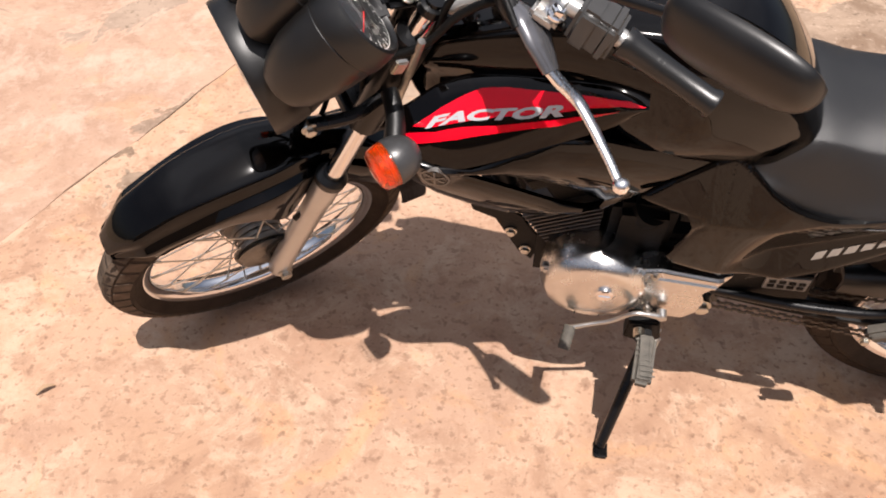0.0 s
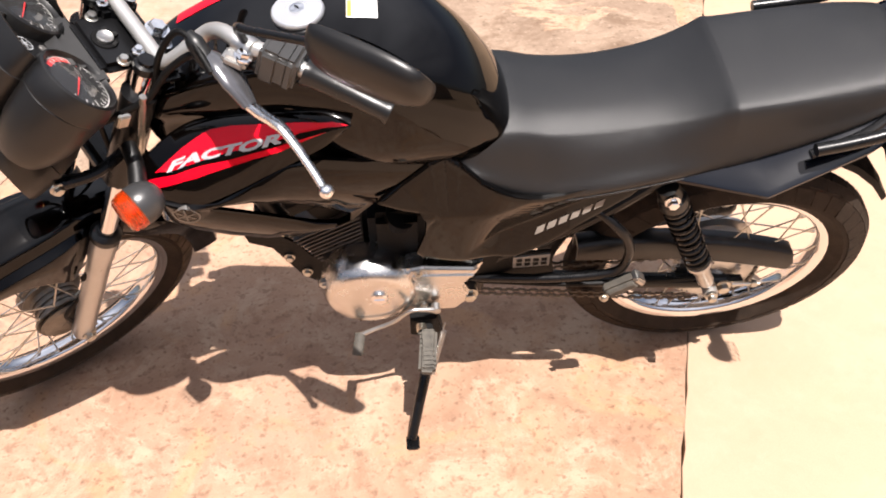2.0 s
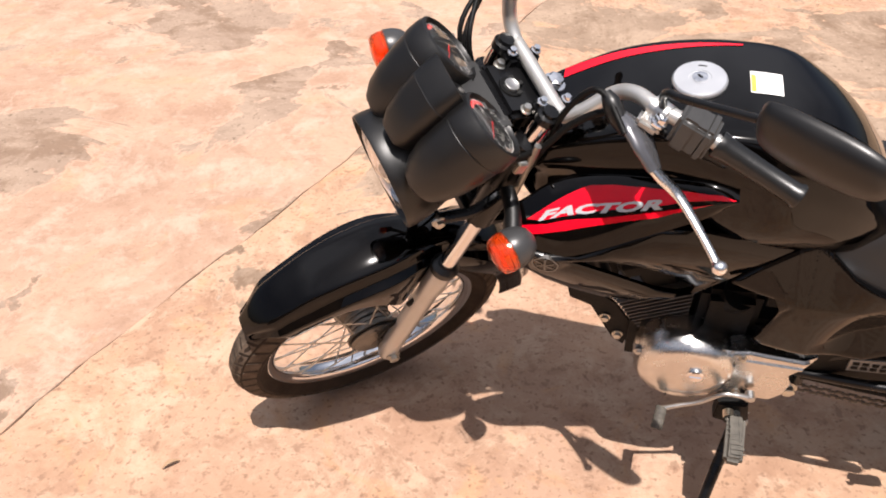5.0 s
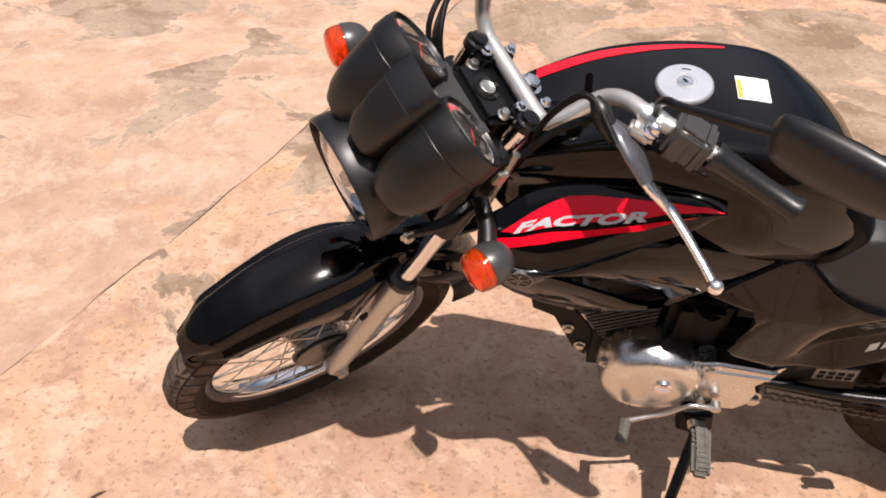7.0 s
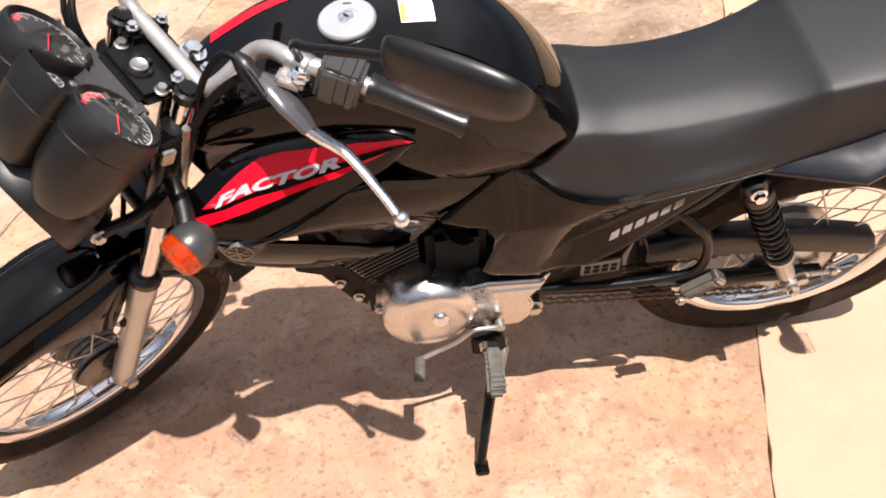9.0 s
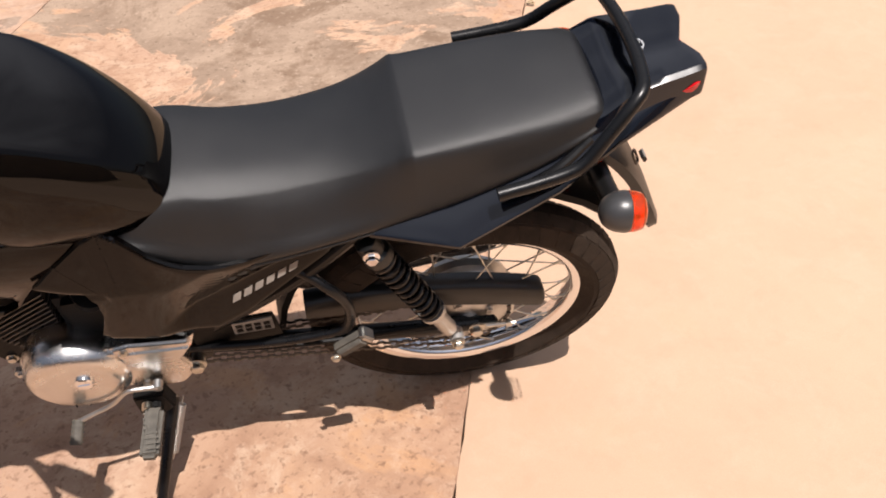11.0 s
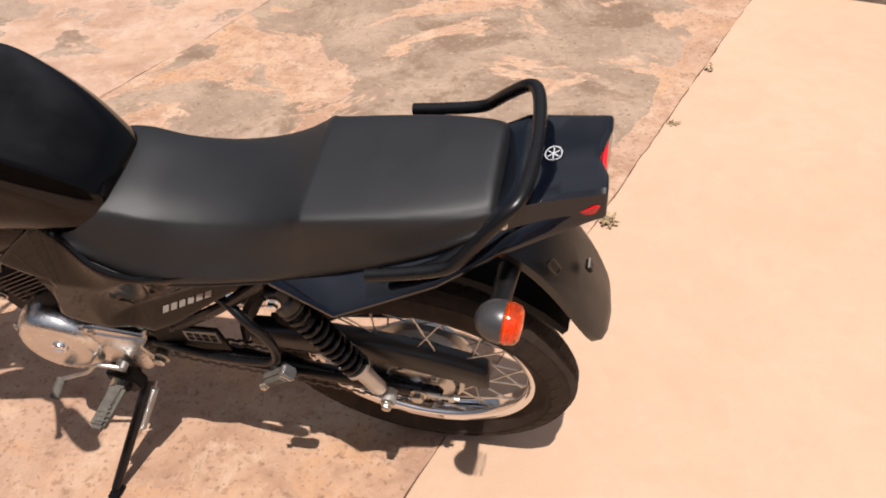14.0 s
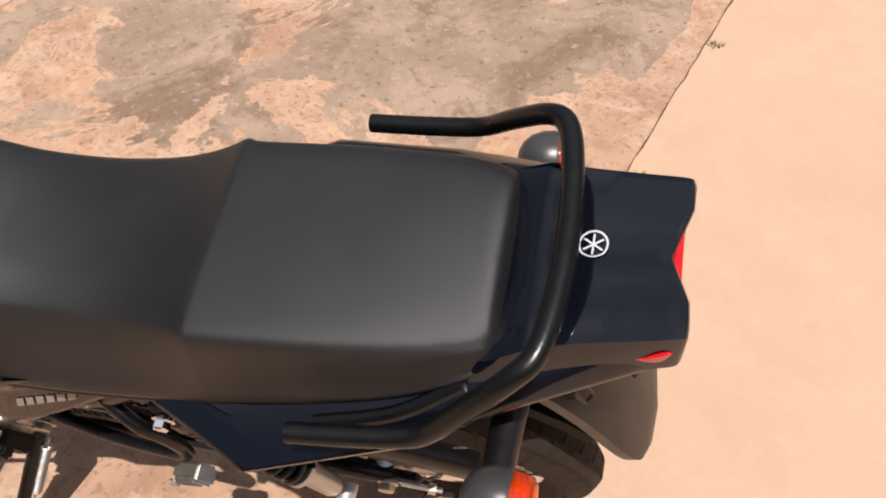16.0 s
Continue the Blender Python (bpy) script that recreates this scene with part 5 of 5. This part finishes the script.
guard_f = part("front_mudguard", loft(dense(rings, 3)), GLOSS, bike, "glossy black front mudguard", True, sharp=38)
for side in (-1, 1):
    part("stay", tube([fk(0.50, 0.085, side * 0.066), fk(0.56, 0.066, side * 0.074)], 0.006, 8, 1), BLOCK, guard_f, "", True)

# ---- front brake and speedometer drive ----
part("brake_drum", join(revolve([(0.062, 0.030), (0.066, 0.034), (0.066, 0.042), (0.045, 0.047), (0.02, 0.050)], FWC, (0, 1, 0), 36)), DRUM, front_wheel, "cast front brake drum", True)
part("hub_plate", revolve([(0.052, 0.032), (0.056, 0.038), (0.050, 0.044), (0.026, 0.047), (0.020, 0.050)], FWC, (0, -1, 0), 36), DRUM, front_wheel, "cast hub plate with speedometer drive", True)
part("speedo_cable", tube([fk(0.33, 0.085, -0.058), fk(0.38, 0.10, -0.062), fk(0.47, 0.05, -0.058), fk(0.58, 0.02, -0.056), fk(0.75, 0.04, -0.05), fk(0.92, 0.10, -0.05)], 0.0042, 8, 5), BLOCK, bike, "black speedometer cable", True)

# ---- headlight ----
HD = (FW * 0.878 - AX * 0.478 + Vector((0, -0.048, 0))).normalized()
hc = fk(0.861, 0.216, 0.012)
lamp = part("headlight", revolve([(0.0, -0.115), (0.03, -0.113), (0.060, -0.100), (0.080, -0.072), (0.0896, -0.0395), (0.0882, -0.0385), (0.0905, -0.0375), (0.0912, -0.030), (0.0935, -0.022), (0.0955, 0.0), (0.0955, 0.012), (0.0940, 0.016), (0.0915, 0.016), (0.0875, 0.004)], hc, HD, 56, cap=False), PLASTIC, bike, "round matt black headlight shell", True, sharp=30)
part("reflector", revolve([(0.0885, 0.001), (0.080, -0.018), (0.06, -0.042), (0.03, -0.058), (0.0, -0.062)], hc, HD, 48, cap=False), CHROME, lamp, "bright reflector bowl", True)
glass = part("glass", revolve([(0.0885, 0.0), (0.080, 0.009), (0.058, 0.016), (0.03, 0.0195), (0.0, 0.0205)], hc, HD, 48, cap=False), CLEAR, lamp, "clear fluted glass", True)
glass.visible_shadow = False
part("bulb", revolve([(0.012, -0.055), (0.012, -0.035), (0.009, -0.022), (0.0, -0.018)], hc, HD, 16), ALU, lamp, "", True)
for side in (-1, 1):
    part("lamp_bracket", join(tube([fk(0.876, 0.190, side * 0.100), fk(0.885, 0.13, side * 0.104), fk(0.90, 0.075, side * 0.088)], 0.009, 10, 3), revolve([(0.024, -0.10), (0.026, 0.10)], fk(0.90, 0.062, side * 0.070), AX, 18)), SATIN, bike, "black headlight bracket", True)
    part("bolt", bolt(fk(0.876, 0.190, side * 0.104), (0, side, 0), 0.008, 0.010), STEEL, lamp, "", True)
    part("clip", box(fk(1.015, 0.120, side * 0.122), (0.018, 0.008, 0.022), 0.002, Matrix.Rotation(0.5, 3, 'Y')), STEEL, bike, "small zinc clip" if side < 0 else "", True)

# ---- instruments ----
GD = (AX * 0.863 - FW * 0.505).normalized()
CX = GD.cross(Vector((0, 1, 0))).normalized()      # across the dials, fore and aft
if CX.dot(FW) < 0:
    CX = -CX
cc = fk(1.058, 0.186, 0)


def console_ring(h, fore, aft, half, lift=0.0):
    """A rounded oblong across the console, h along the dials' axis; lift raises its forward edge."""
    ring = []
    for k in range(28):
        a = 2 * math.pi * k / 28
        x = abs(math.cos(a)) ** 0.55 * (1 if math.cos(a) > 0 else -1)
        y = abs(math.sin(a)) ** 0.55 * (1 if math.sin(a) > 0 else -1)
        ring.append(cc + CX * (x * (fore if x > 0 else aft)) + Vector((0, y * half, 0)) + GD * (h + lift * max(0.0, x)))
    return ring


console = part("instrument_console", join(
    loft([console_ring(-0.120, 0.012, 0.012, 0.014), console_ring(-0.114, 0.024, 0.022, 0.024), console_ring(-0.095, 0.034, 0.030, 0.033), console_ring(-0.060, 0.041, 0.036, 0.040),
          console_ring(-0.032, 0.044, 0.040, 0.043), console_ring(-0.030, 0.0445, 0.041, 0.0435), console_ring(-0.0292, 0.0435, 0.040, 0.0425), console_ring(-0.012, 0.044, 0.042, 0.044, 0.010), console_ring(0.0, 0.042, 0.042, 0.043, 0.014),
          console_ring(0.001, 0.038, 0.041, 0.040, 0.012), console_ring(-0.003, 0.036, 0.040, 0.038, 0.0), console_ring(-0.004, 0.02, 0.02, 0.02, 0.0)]),
    box(fk(1.022, 0.120, 0), (0.030, 0.13, 0.018), 0.005, Matrix.Rotation(RAKE * 0.3, 3, 'Y')),
    box(fk(1.02, 0.15, 0), (0.05, 0.10, 0.045), 0.012, Matrix.Rotation(RAKE * 0.3, 3, 'Y'))), PLASTIC, bike, "black instrument console between the dials", True, sharp=28)
em = emblem_mesh(0.012)
gm = Matrix((GD.cross(Vector((0, 1, 0))), GD, Vector((0, 1, 0)))).transposed().to_4x4()
bmesh.ops.transform(em, matrix=Matrix.Translation(cc + GD * -0.0018 + CX * 0.010) @ gm, verts=em.verts)
part("emblem", em, LETTER, console, "round silver emblem", True)
for k, v in enumerate((-0.020, 0.0, 0.020)):
    part("warning_light", revolve([(0.0055, -0.004), (0.0055, 0.0), (0.0045, 0.0012), (0.0, 0.0012)], cc - CX * 0.020 + Vector((0, v, 0)) + GD * -0.0025, GD, 14), REDLENS if k == 0 else FAINT, console, "small round warning light" if k == 0 else "", True)

for side in (-1, 1):
    gc = fk(1.055, 0.158, side * 0.071)
    pod = part("gauge_pod", revolve([(0.0, -0.150), (0.016, -0.1485), (0.031, -0.140), (0.042, -0.122), (0.050, -0.095), (0.0545, -0.062), (0.0562, -0.036), (0.0555, -0.0345), (0.0578, -0.033), (0.0585, -0.030), (0.0575, -0.010), (0.055, 0.0), (0.0515, 0.002), (0.0488, -0.003), (0.0478, -0.012)], gc, GD, 48, cap=False), PLASTIC, bike, "bullet-shaped matt black gauge housing", True, sharp=25)
    part("dial", revolve([(0.0462, -0.010), (0.0, -0.010)], gc, GD, 40, cap=False), DIAL, pod, "dark dial face", True)
    gx = GD.cross(Vector((0, 1, 0))).normalized()
    gy = Vector((0, 1, 0))
    for k in range(21):
        a = radians(-40 + k * 13)
        dirr = gx * -math.sin(a) + gy * -math.cos(a)
        r0, r1 = (0.033, 0.042) if k % 2 == 0 else (0.037, 0.042)
        p0, p1 = gc + dirr * r0 - GD * 0.0092, gc + dirr * r1 - GD * 0.0092
        part("dial_mark", tube([p0, p1], 0.0008, 4, 1), WHITE, pod, "", True)
    # pale scale band and red band
    for r0, r1, a0, a1, mat, lab in ((0.0435, 0.0455, -40, 220, WHITE, "white scale band"), (0.036, 0.0435, 150 if side < 0 else 200, 235 if side < 0 else 230, NEEDLE, "red scale band"), (0.018, 0.026, 10, 70, FAINT, "grey scale field")):
        bm2 = bmesh.new()
        N = 24
        for k in range(N):
            q = []
            for a, r in ((a0 + (a1 - a0) * k / N, r0), (a0 + (a1 - a0) * (k + 1) / N, r0), (a0 + (a1 - a0) * (k + 1) / N, r1), (a0 + (a1 - a0) * k / N, r1)):
                a = radians(a)
                q.append(bm2.verts.new(gc + (gx * -math.sin(a) + gy * -math.cos(a)) * r - GD * 0.0094))
            bm2.faces.new(q)
        part("dial_band", bm2, mat, pod, lab, True)
    a = radians(-35)
    dirr = gx * -math.sin(a) + gy * -math.cos(a)
    part("needle", join(tube([gc - dirr * 0.008 - GD * 0.007, gc + dirr * 0.034 - GD * 0.007], [0.0012, 0.0005], 6, 1)), NEEDLE, pod, "red needle", True)
    gl = part("gauge_glass", revolve([(0.047, -0.003), (0.03, -0.0005), (0.0, 0.0002)], gc, GD, 40, cap=False), CLEAR, pod, "clear gauge glass", True)
    gl.visible_shadow = False

ROOT = material("dark_alloy", (0.14, 0.14, 0.15), 0.22, metal=0.7, vary=0.1, vary_scale=40)
SWITCH = material("switch_plastic", (0.035, 0.034, 0.033), 0.38, bump=0.1, bump_scale=700, vary=0.1, vary_scale=40)


def flat_bar(pts, wide, thick, seg=14, smooth=5):
    """A flattened bar along pts, wide across the steering axis."""
    P = spline(pts, smooth)
    n = len(P)
    rings = []
    for i, p in enumerate(P):
        f = i / (n - 1) * (len(wide) - 1)
        k = min(int(f), len(wide) - 2)
        w_ = wide[k] + (wide[k + 1] - wide[k]) * (f - k)
        t_ = thick[k] + (thick[k + 1] - thick[k]) * (f - k)
        d = (P[min(i + 1, n - 1)] - P[max(i - 1, 0)]).normalized()
        x = d.cross(AX).normalized()
        y = x.cross(d).normalized()
        rings.append([p + x * math.cos(2 * math.pi * q / seg) * w_ + y * math.sin(2 * math.pi * q / seg) * t_ for q in range(seg)])
    return loft(rings)


# ---- upper bridge, key, bars ----
key = part("ignition_lock", join(revolve([(0.020, -0.03), (0.020, 0.010), (0.018, 0.014)], fk(1.028, 0.082, 0), AX, 24), *[box(fk(1.039, 0.082, 0) + Vector((math.cos(a) * 0.0165, math.sin(a) * 0.0165, 0)), (0.006, 0.008, 0.006), 0.001, Matrix.Rotation(a, 3, 'Z')) for a in [k * math.pi / 3 for k in range(6)]]), BLOCK, bike, "black ignition lock", True)
part("lock_face", revolve([(0.0115, 0), (0.0115, 0.0135), (0.0105, 0.0145), (0.006, 0.0125), (0.0, 0.0125)], fk(1.033, 0.082, 0), AX, 24), ALU, key, "bare metal lock face", True)
for side in (-1, 1):
    part("bridge_bolt", bolt(fk(1.038, 0.078, side * 0.043), AX, 0.0068, 0.010), STEEL, bridge, "zinc bolt", True)
    clamp = part("bar_clamp", join(box(fk(1.045, 0.040, side * 0.048), (0.062, 0.024, 0.024), 0.006, Matrix.Rotation(RAKE, 3, 'Y'), 2), tube([fk(1.02, 0.04, side * 0.048), fk(1.055, 0.04, side * 0.048)], 0.018, 14, 1)), SATIN, bike, "black handlebar clamp", True)
    for dp in (-0.022, 0.022):
        part("clamp_bolt", bolt(fk(1.058, 0.040 + dp, side * 0.048), AX, 0.0060, 0.009), CHROME, clamp, "", True)
part("bridge_nut", join(revolve([(0.014, 0), (0.014, 0.010), (0.011, 0.013), (0, 0.014)], fk(1.038, 0.0, 0), AX, 6), revolve([(0.018, -0.002), (0.018, 0.003)], fk(1.038, 0.0, 0), AX, 24)), CHROME, bridge, "chrome steering nut", True)
HALF = [(1.056, 0.040, 0.0), (1.056, 0.040, 0.060), (1.060, 0.039, 0.078), (1.082, 0.030, 0.090), (1.128, 0.004, 0.100), (1.155, 0.002, 0.125), (1.168, -0.002, 0.160), (1.177, -0.035, 0.215), (1.185, -0.114, 0.338)]
FAR_HALF = [(1.056, 0.040, 0.060), (1.057, 0.040, 0.076), (1.076, 0.046, 0.100), (1.114, 0.058, 0.112), (1.145, 0.056, 0.130), (1.165, 0.040, 0.165), (1.177, -0.010, 0.220), (1.185, -0.102, 0.338)]
bar_pts = [fk(s, p, -v) for s, p, v in reversed(HALF)] + [fk(s, p, v) for s, p, v in FAR_HALF]
bar = part("handlebar", tube(bar_pts, 0.0111, 16, 6), SILVER, bike, "silver-painted tubular handlebar", True, sharp=60)
part("cable_clip", join(ring_of([(0.011, -0.007), (0.0145, -0.006), (0.0145, 0.006), (0.011, 0.007)], fk(1.114, 0.058, 0.112), fk(1.145, 0.056, 0.130) - fk(1.076, 0.046, 0.100), 18), box(fk(1.114, 0.041, 0.116), (0.012, 0.010, 0.012), 0.002)), PLASTIC, bar, "black cable clip", True)
for side in (-1, 1):
    g0, g1 = fk(1.1785, -0.050, side * 0.240), fk(1.185, -0.116, side * 0.341)
    gd = (g1 - g0).normalized()
    grip = part("grip", join(tube([g0 - gd * 0.004, g0, g0 + gd * 0.006, g0 + gd * 0.012, g0.lerp(g1, 0.55), g0.lerp(g1, 0.92), g1 - gd * 0.003, g1], [0.0185, 0.019, 0.018, 0.0165, 0.0148, 0.0148, 0.0175, 0.0168], 20, 1),
                             *[tube([g0.lerp(g1, f), g0.lerp(g1, f + 0.012)], 0.0158, 20, 1) for f in (0.2, 0.26, 0.32, 0.38)]), GRIP, bar, "black rubber grip with a flanged end", True, sharp=40)
    # switch housing
    sc0, sc1 = fk(1.173, -0.016, side * 0.190), fk(1.178, -0.042, side * 0.230)
    sd = (sc1 - sc0).normalized()
    rm = Matrix((sd.cross(AX).normalized(), sd, AX - sd * AX.dot(sd))).transposed()
    sw = part("switch_housing", join(box(sc0.lerp(sc1, 0.28), (0.056, 0.031, 0.052), 0.007, rm, 3), box(sc0.lerp(sc1, 0.86), (0.053, 0.019, 0.049), 0.006, rm, 3), box(sc0.lerp(sc1, 0.5), (0.050, 0.036, 0.046), 0.006, rm, 3)), SWITCH, bar, "dark grey moulded switch housing", True, sharp=40)
    part("switch", box(sc0.lerp(sc1, 0.55) - rm.col[0] * 0.026 - AX * 0.006, (0.008, 0.018, 0.012), 0.002, rm), BLOCK, sw, "", True)
    # perch and lever
    perch = part("lever_perch", join(tube([fk(1.164, -0.001, side * 0.155), fk(1.169, -0.008, side * 0.180)], 0.0170, 16, 1), box(fk(1.156, 0.012, side * 0.174), (0.030, 0.034, 0.016), 0.005, rm, 2)), ALU, bar, "bare aluminium lever perch", True, sharp=50)
    part("bolt", bolt(fk(1.163, 0.008, side * 0.180), AX, 0.0095, 0.012), CHROME, perch, "", True)
    part("lever_arm", flat_bar([fk(1.140, 0.034, side * 0.148), fk(1.141, 0.028, side * 0.168), fk(1.136, 0.023, side * 0.195), fk(1.124, 0.017, side * 0.228)], [0.013, 0.020, 0.021, 0.012], [0.009, 0.010, 0.009, 0.007]), ROOT, perch, "grey lever root", True, sharp=60)
    part("perch_boot", tube([fk(1.150, 0.045, side * 0.112), fk(1.146, 0.042, side * 0.126), fk(1.138, 0.038, side * 0.145), fk(1.134, 0.034, side * 0.166)], [0.007, 0.0125, 0.0130, 0.009], 14, 4), PLASTIC, perch, "black rubber lever boot", True)
    lv = [fk(1.124, 0.018, side * 0.224), fk(1.117, 0.006, side * 0.238), fk(1.109, -0.010, side * 0.253), fk(1.106, -0.017, side * 0.268), fk(1.103, -0.019, side * 0.300), fk(1.100, -0.018, side * 0.340), fk(1.098, -0.016, side * 0.366)]
    lever = part("lever", join(flat_bar(lv, [0.0100, 0.0105, 0.0100, 0.0088, 0.0075, 0.0064, 0.0062], [0.0060, 0.0062, 0.0060, 0.0056, 0.0052, 0.005, 0.005]), revolve([(0.0, -0.0105), (0.006, -0.0086), (0.0095, -0.004), (0.0105, 0), (0.0095, 0.004), (0.006, 0.0086), (0.0, 0.0105)], fk(1.098, -0.016, side * 0.372), (0, 1, 0), 18)), LEVER, bar, "polished alloy lever with a ball end", True, sharp=60)
    if side < 0:
        # mirror: stem, shell, glass
        stem_pts = [fk(1.172, -0.004, side * 0.168), fk(1.205, 0.022, side * 0.170), fk(1.222, 0.032, side * 0.180), fk(1.232, 0.034, side * 0.196), fk(1.262, 0.030, side * 0.238), fk(1.300, 0.022, side * 0.292)]
        mir = part("mirror", tube(stem_pts, 0.0055, 10, 5), SATIN, bar, "rear-view mirror on a black stem", True, sharp=60)
        c0, c1 = fk(1.296, 0.018, side * 0.282), fk(1.352, -0.018, side * 0.428)
        ax_l = (c1 - c0).normalized()
        nrm = (FW * 0.78 - AX * 0.60 + Vector((0, side * 0.25, 0)))
        nrm = (nrm - ax_l * nrm.dot(ax_l)).normalized()
        upv = ax_l.cross(nrm).normalized()
        Lm = (c1 - c0).length
        rings = []
        for f, hh, dd in ((0.0, 0.018, 0.010), (0.02, 0.030, 0.018), (0.08, 0.040, 0.026), (0.25, 0.046, 0.031), (0.5, 0.047, 0.032), (0.72, 0.044, 0.030), (0.88, 0.036, 0.025), (0.96, 0.025, 0.017), (1.0, 0.010, 0.007)):
            o = c0 + ax_l * (Lm * f)
            ring = []
            for k in range(24):
                t = 2 * math.pi * k / 24
                y_, z_ = math.cos(t), math.sin(t)
                zz = z_ * dd if z_ > 0 else z_ * 0.006
                ring.append(o + upv * (y_ * hh) + nrm * zz)
            rings.append(ring)
        part("mirror_shell", loft(dense(rings, 3)), PLASTIC, mir, "rounded matt black mirror shell", True, sharp=60)
        rings = [[c0 + ax_l * (Lm * (0.5 + 0.44 * math.cos(2 * math.pi * k / 32) * q)) + upv * (0.040 * math.sin(2 * math.pi * k / 32) * q) - nrm * (0.0064 + 0.0006 * (1 - q)) for k in range(32)] for q in (1.0, 0.6, 0.05)]
        part("mirror_glass", loft(rings, cap=False), MIRROR, mir, "silvered mirror glass", True)

# ---- cables ----
CABLES = {
    "clutch_cable": ([fk(1.140, 0.046, -0.175), fk(1.150, 0.048, -0.120), fk(1.138, 0.055, -0.098), fk(1.085, 0.060, -0.088), fk(1.03, 0.050, -0.085), fk(0.95, 0.01, -0.06), fk(0.86, -0.03, -0.03)], 0.0048),
    "switch_cable": ([fk(1.150, -0.01, -0.190), fk(1.128, 0.03, -0.130), fk(1.075, 0.052, -0.104), fk(1.01, 0.07, -0.095), fk(0.95, 0.12, -0.07)], 0.0055),
    "throttle_cable": ([fk(1.165, 0.05, 0.190), fk(1.10, 0.062, 0.165), fk(1.04, 0.110, 0.118), fk(0.96, 0.08, 0.06)], 0.0042),
    "brake_cable": ([fk(1.150, 0.06, 0.170), fk(1.085, 0.070, 0.150), fk(1.045, 0.112, 0.100), fk(0.97, 0.09, 0.070), fk(0.70, 0.03, 0.050), fk(0.45, 0.02, 0.05)], 0.0045),
    "starter_cable": ([fk(1.165, 0.045, 0.210), fk(1.105, 0.060, 0.175), fk(1.05, 0.114, 0.088), fk(0.95, 0.06, 0.05)], 0.0042),
}
for nm, (pts, r) in CABLES.items():
    part(nm, tube(pts, r, 8, 6), BLOCK, bike, "black sheathed cable", True, sharp=60)
part("cable_end", tube([fk(1.020, 0.075, -0.095), fk(0.90, 0.060, -0.100)], 0.0055, 10, 1), STEEL, bike, "bright cable ferrule", True)
part("wiring", join(tube([(-1.0, -0.03, 0.87), (-0.97, -0.06, 0.82), (-0.93, -0.05, 0.76), (-0.90, -0.03, 0.70)], 0.010, 8, 4), box((-0.99, 0, 0.86), (0.05, 0.10, 0.06), 0.01)), BLOCK, bike, "black wiring behind the steering head")

# ---- weeds in the joint ----
LEAF = material("dry_weed_leaf", (0.30, 0.22, 0.12), 0.6, vary=0.3, vary_scale=80)
def weed(x, y, n, size, seed):
    rnd = random.Random(seed)
    bm2 = bmesh.new()
    for k in range(n):
        a = rnd.uniform(0, 2 * math.pi)
        ln = size * rnd.uniform(0.4, 1.0)
        tip = Vector((math.cos(a) * ln, math.sin(a) * ln, rnd.uniform(0.2, 0.6) * size))
        tube([(0, 0, -0.004), tip * 0.5 + Vector((0, 0, 0.01)), tip], [0.0012, 0.001, 0.0006], 4, 2, bm2)
        for q in range(5):
            c = tip * rnd.uniform(0.35, 1.05)
            d = Vector((rnd.uniform(-1, 1), rnd.uniform(-1, 1), rnd.uniform(-0.2, 0.6))).normalized() * rnd.uniform(0.006, 0.014)
            s = d.cross(Vector((rnd.uniform(-1, 1), rnd.uniform(-1, 1), 1))).normalized() * d.length * 0.4
            bm2.faces.new([bm2.verts.new(p) for p in (c, c + d * 0.5 + s, c + d, c + d * 0.5 - s)])
    ob = new("weed", mesh_of("weed", bm2, LEAF))
    ob.location = (x, y, 0)
    tagged(ob, "small dry weed growing in the slab joint", "weed", group="weeds in the joint")
weed(1.447, 1.940, 13, 0.045, 3)
weed(1.705, 2.528, 5, 0.02, 7)
weed(1.899, 2.955, 5, 0.03, 5)
leaf = bmesh.new()
rings = [[Vector((-0.02 + 0.04 * i / 6, v * (0.006 * math.sin(math.pi * (i + 0.4) / 6.8)), 0.004 + 0.010 * math.sin(math.pi * i / 6) + abs(v) * 0.003)) for v in (-1, 0, 1)] for i in range(7)]
leaf_ob = new("dry_leaf", mesh_of("dry_leaf", loft(rings, closed=False, cap=False), EARTH))
leaf_ob.matrix_world = pose(-0.765, 1.02, 0.001, 0, 0, 40)
tagged(leaf_ob, "curled dry leaf lying on the concrete", "leaf")
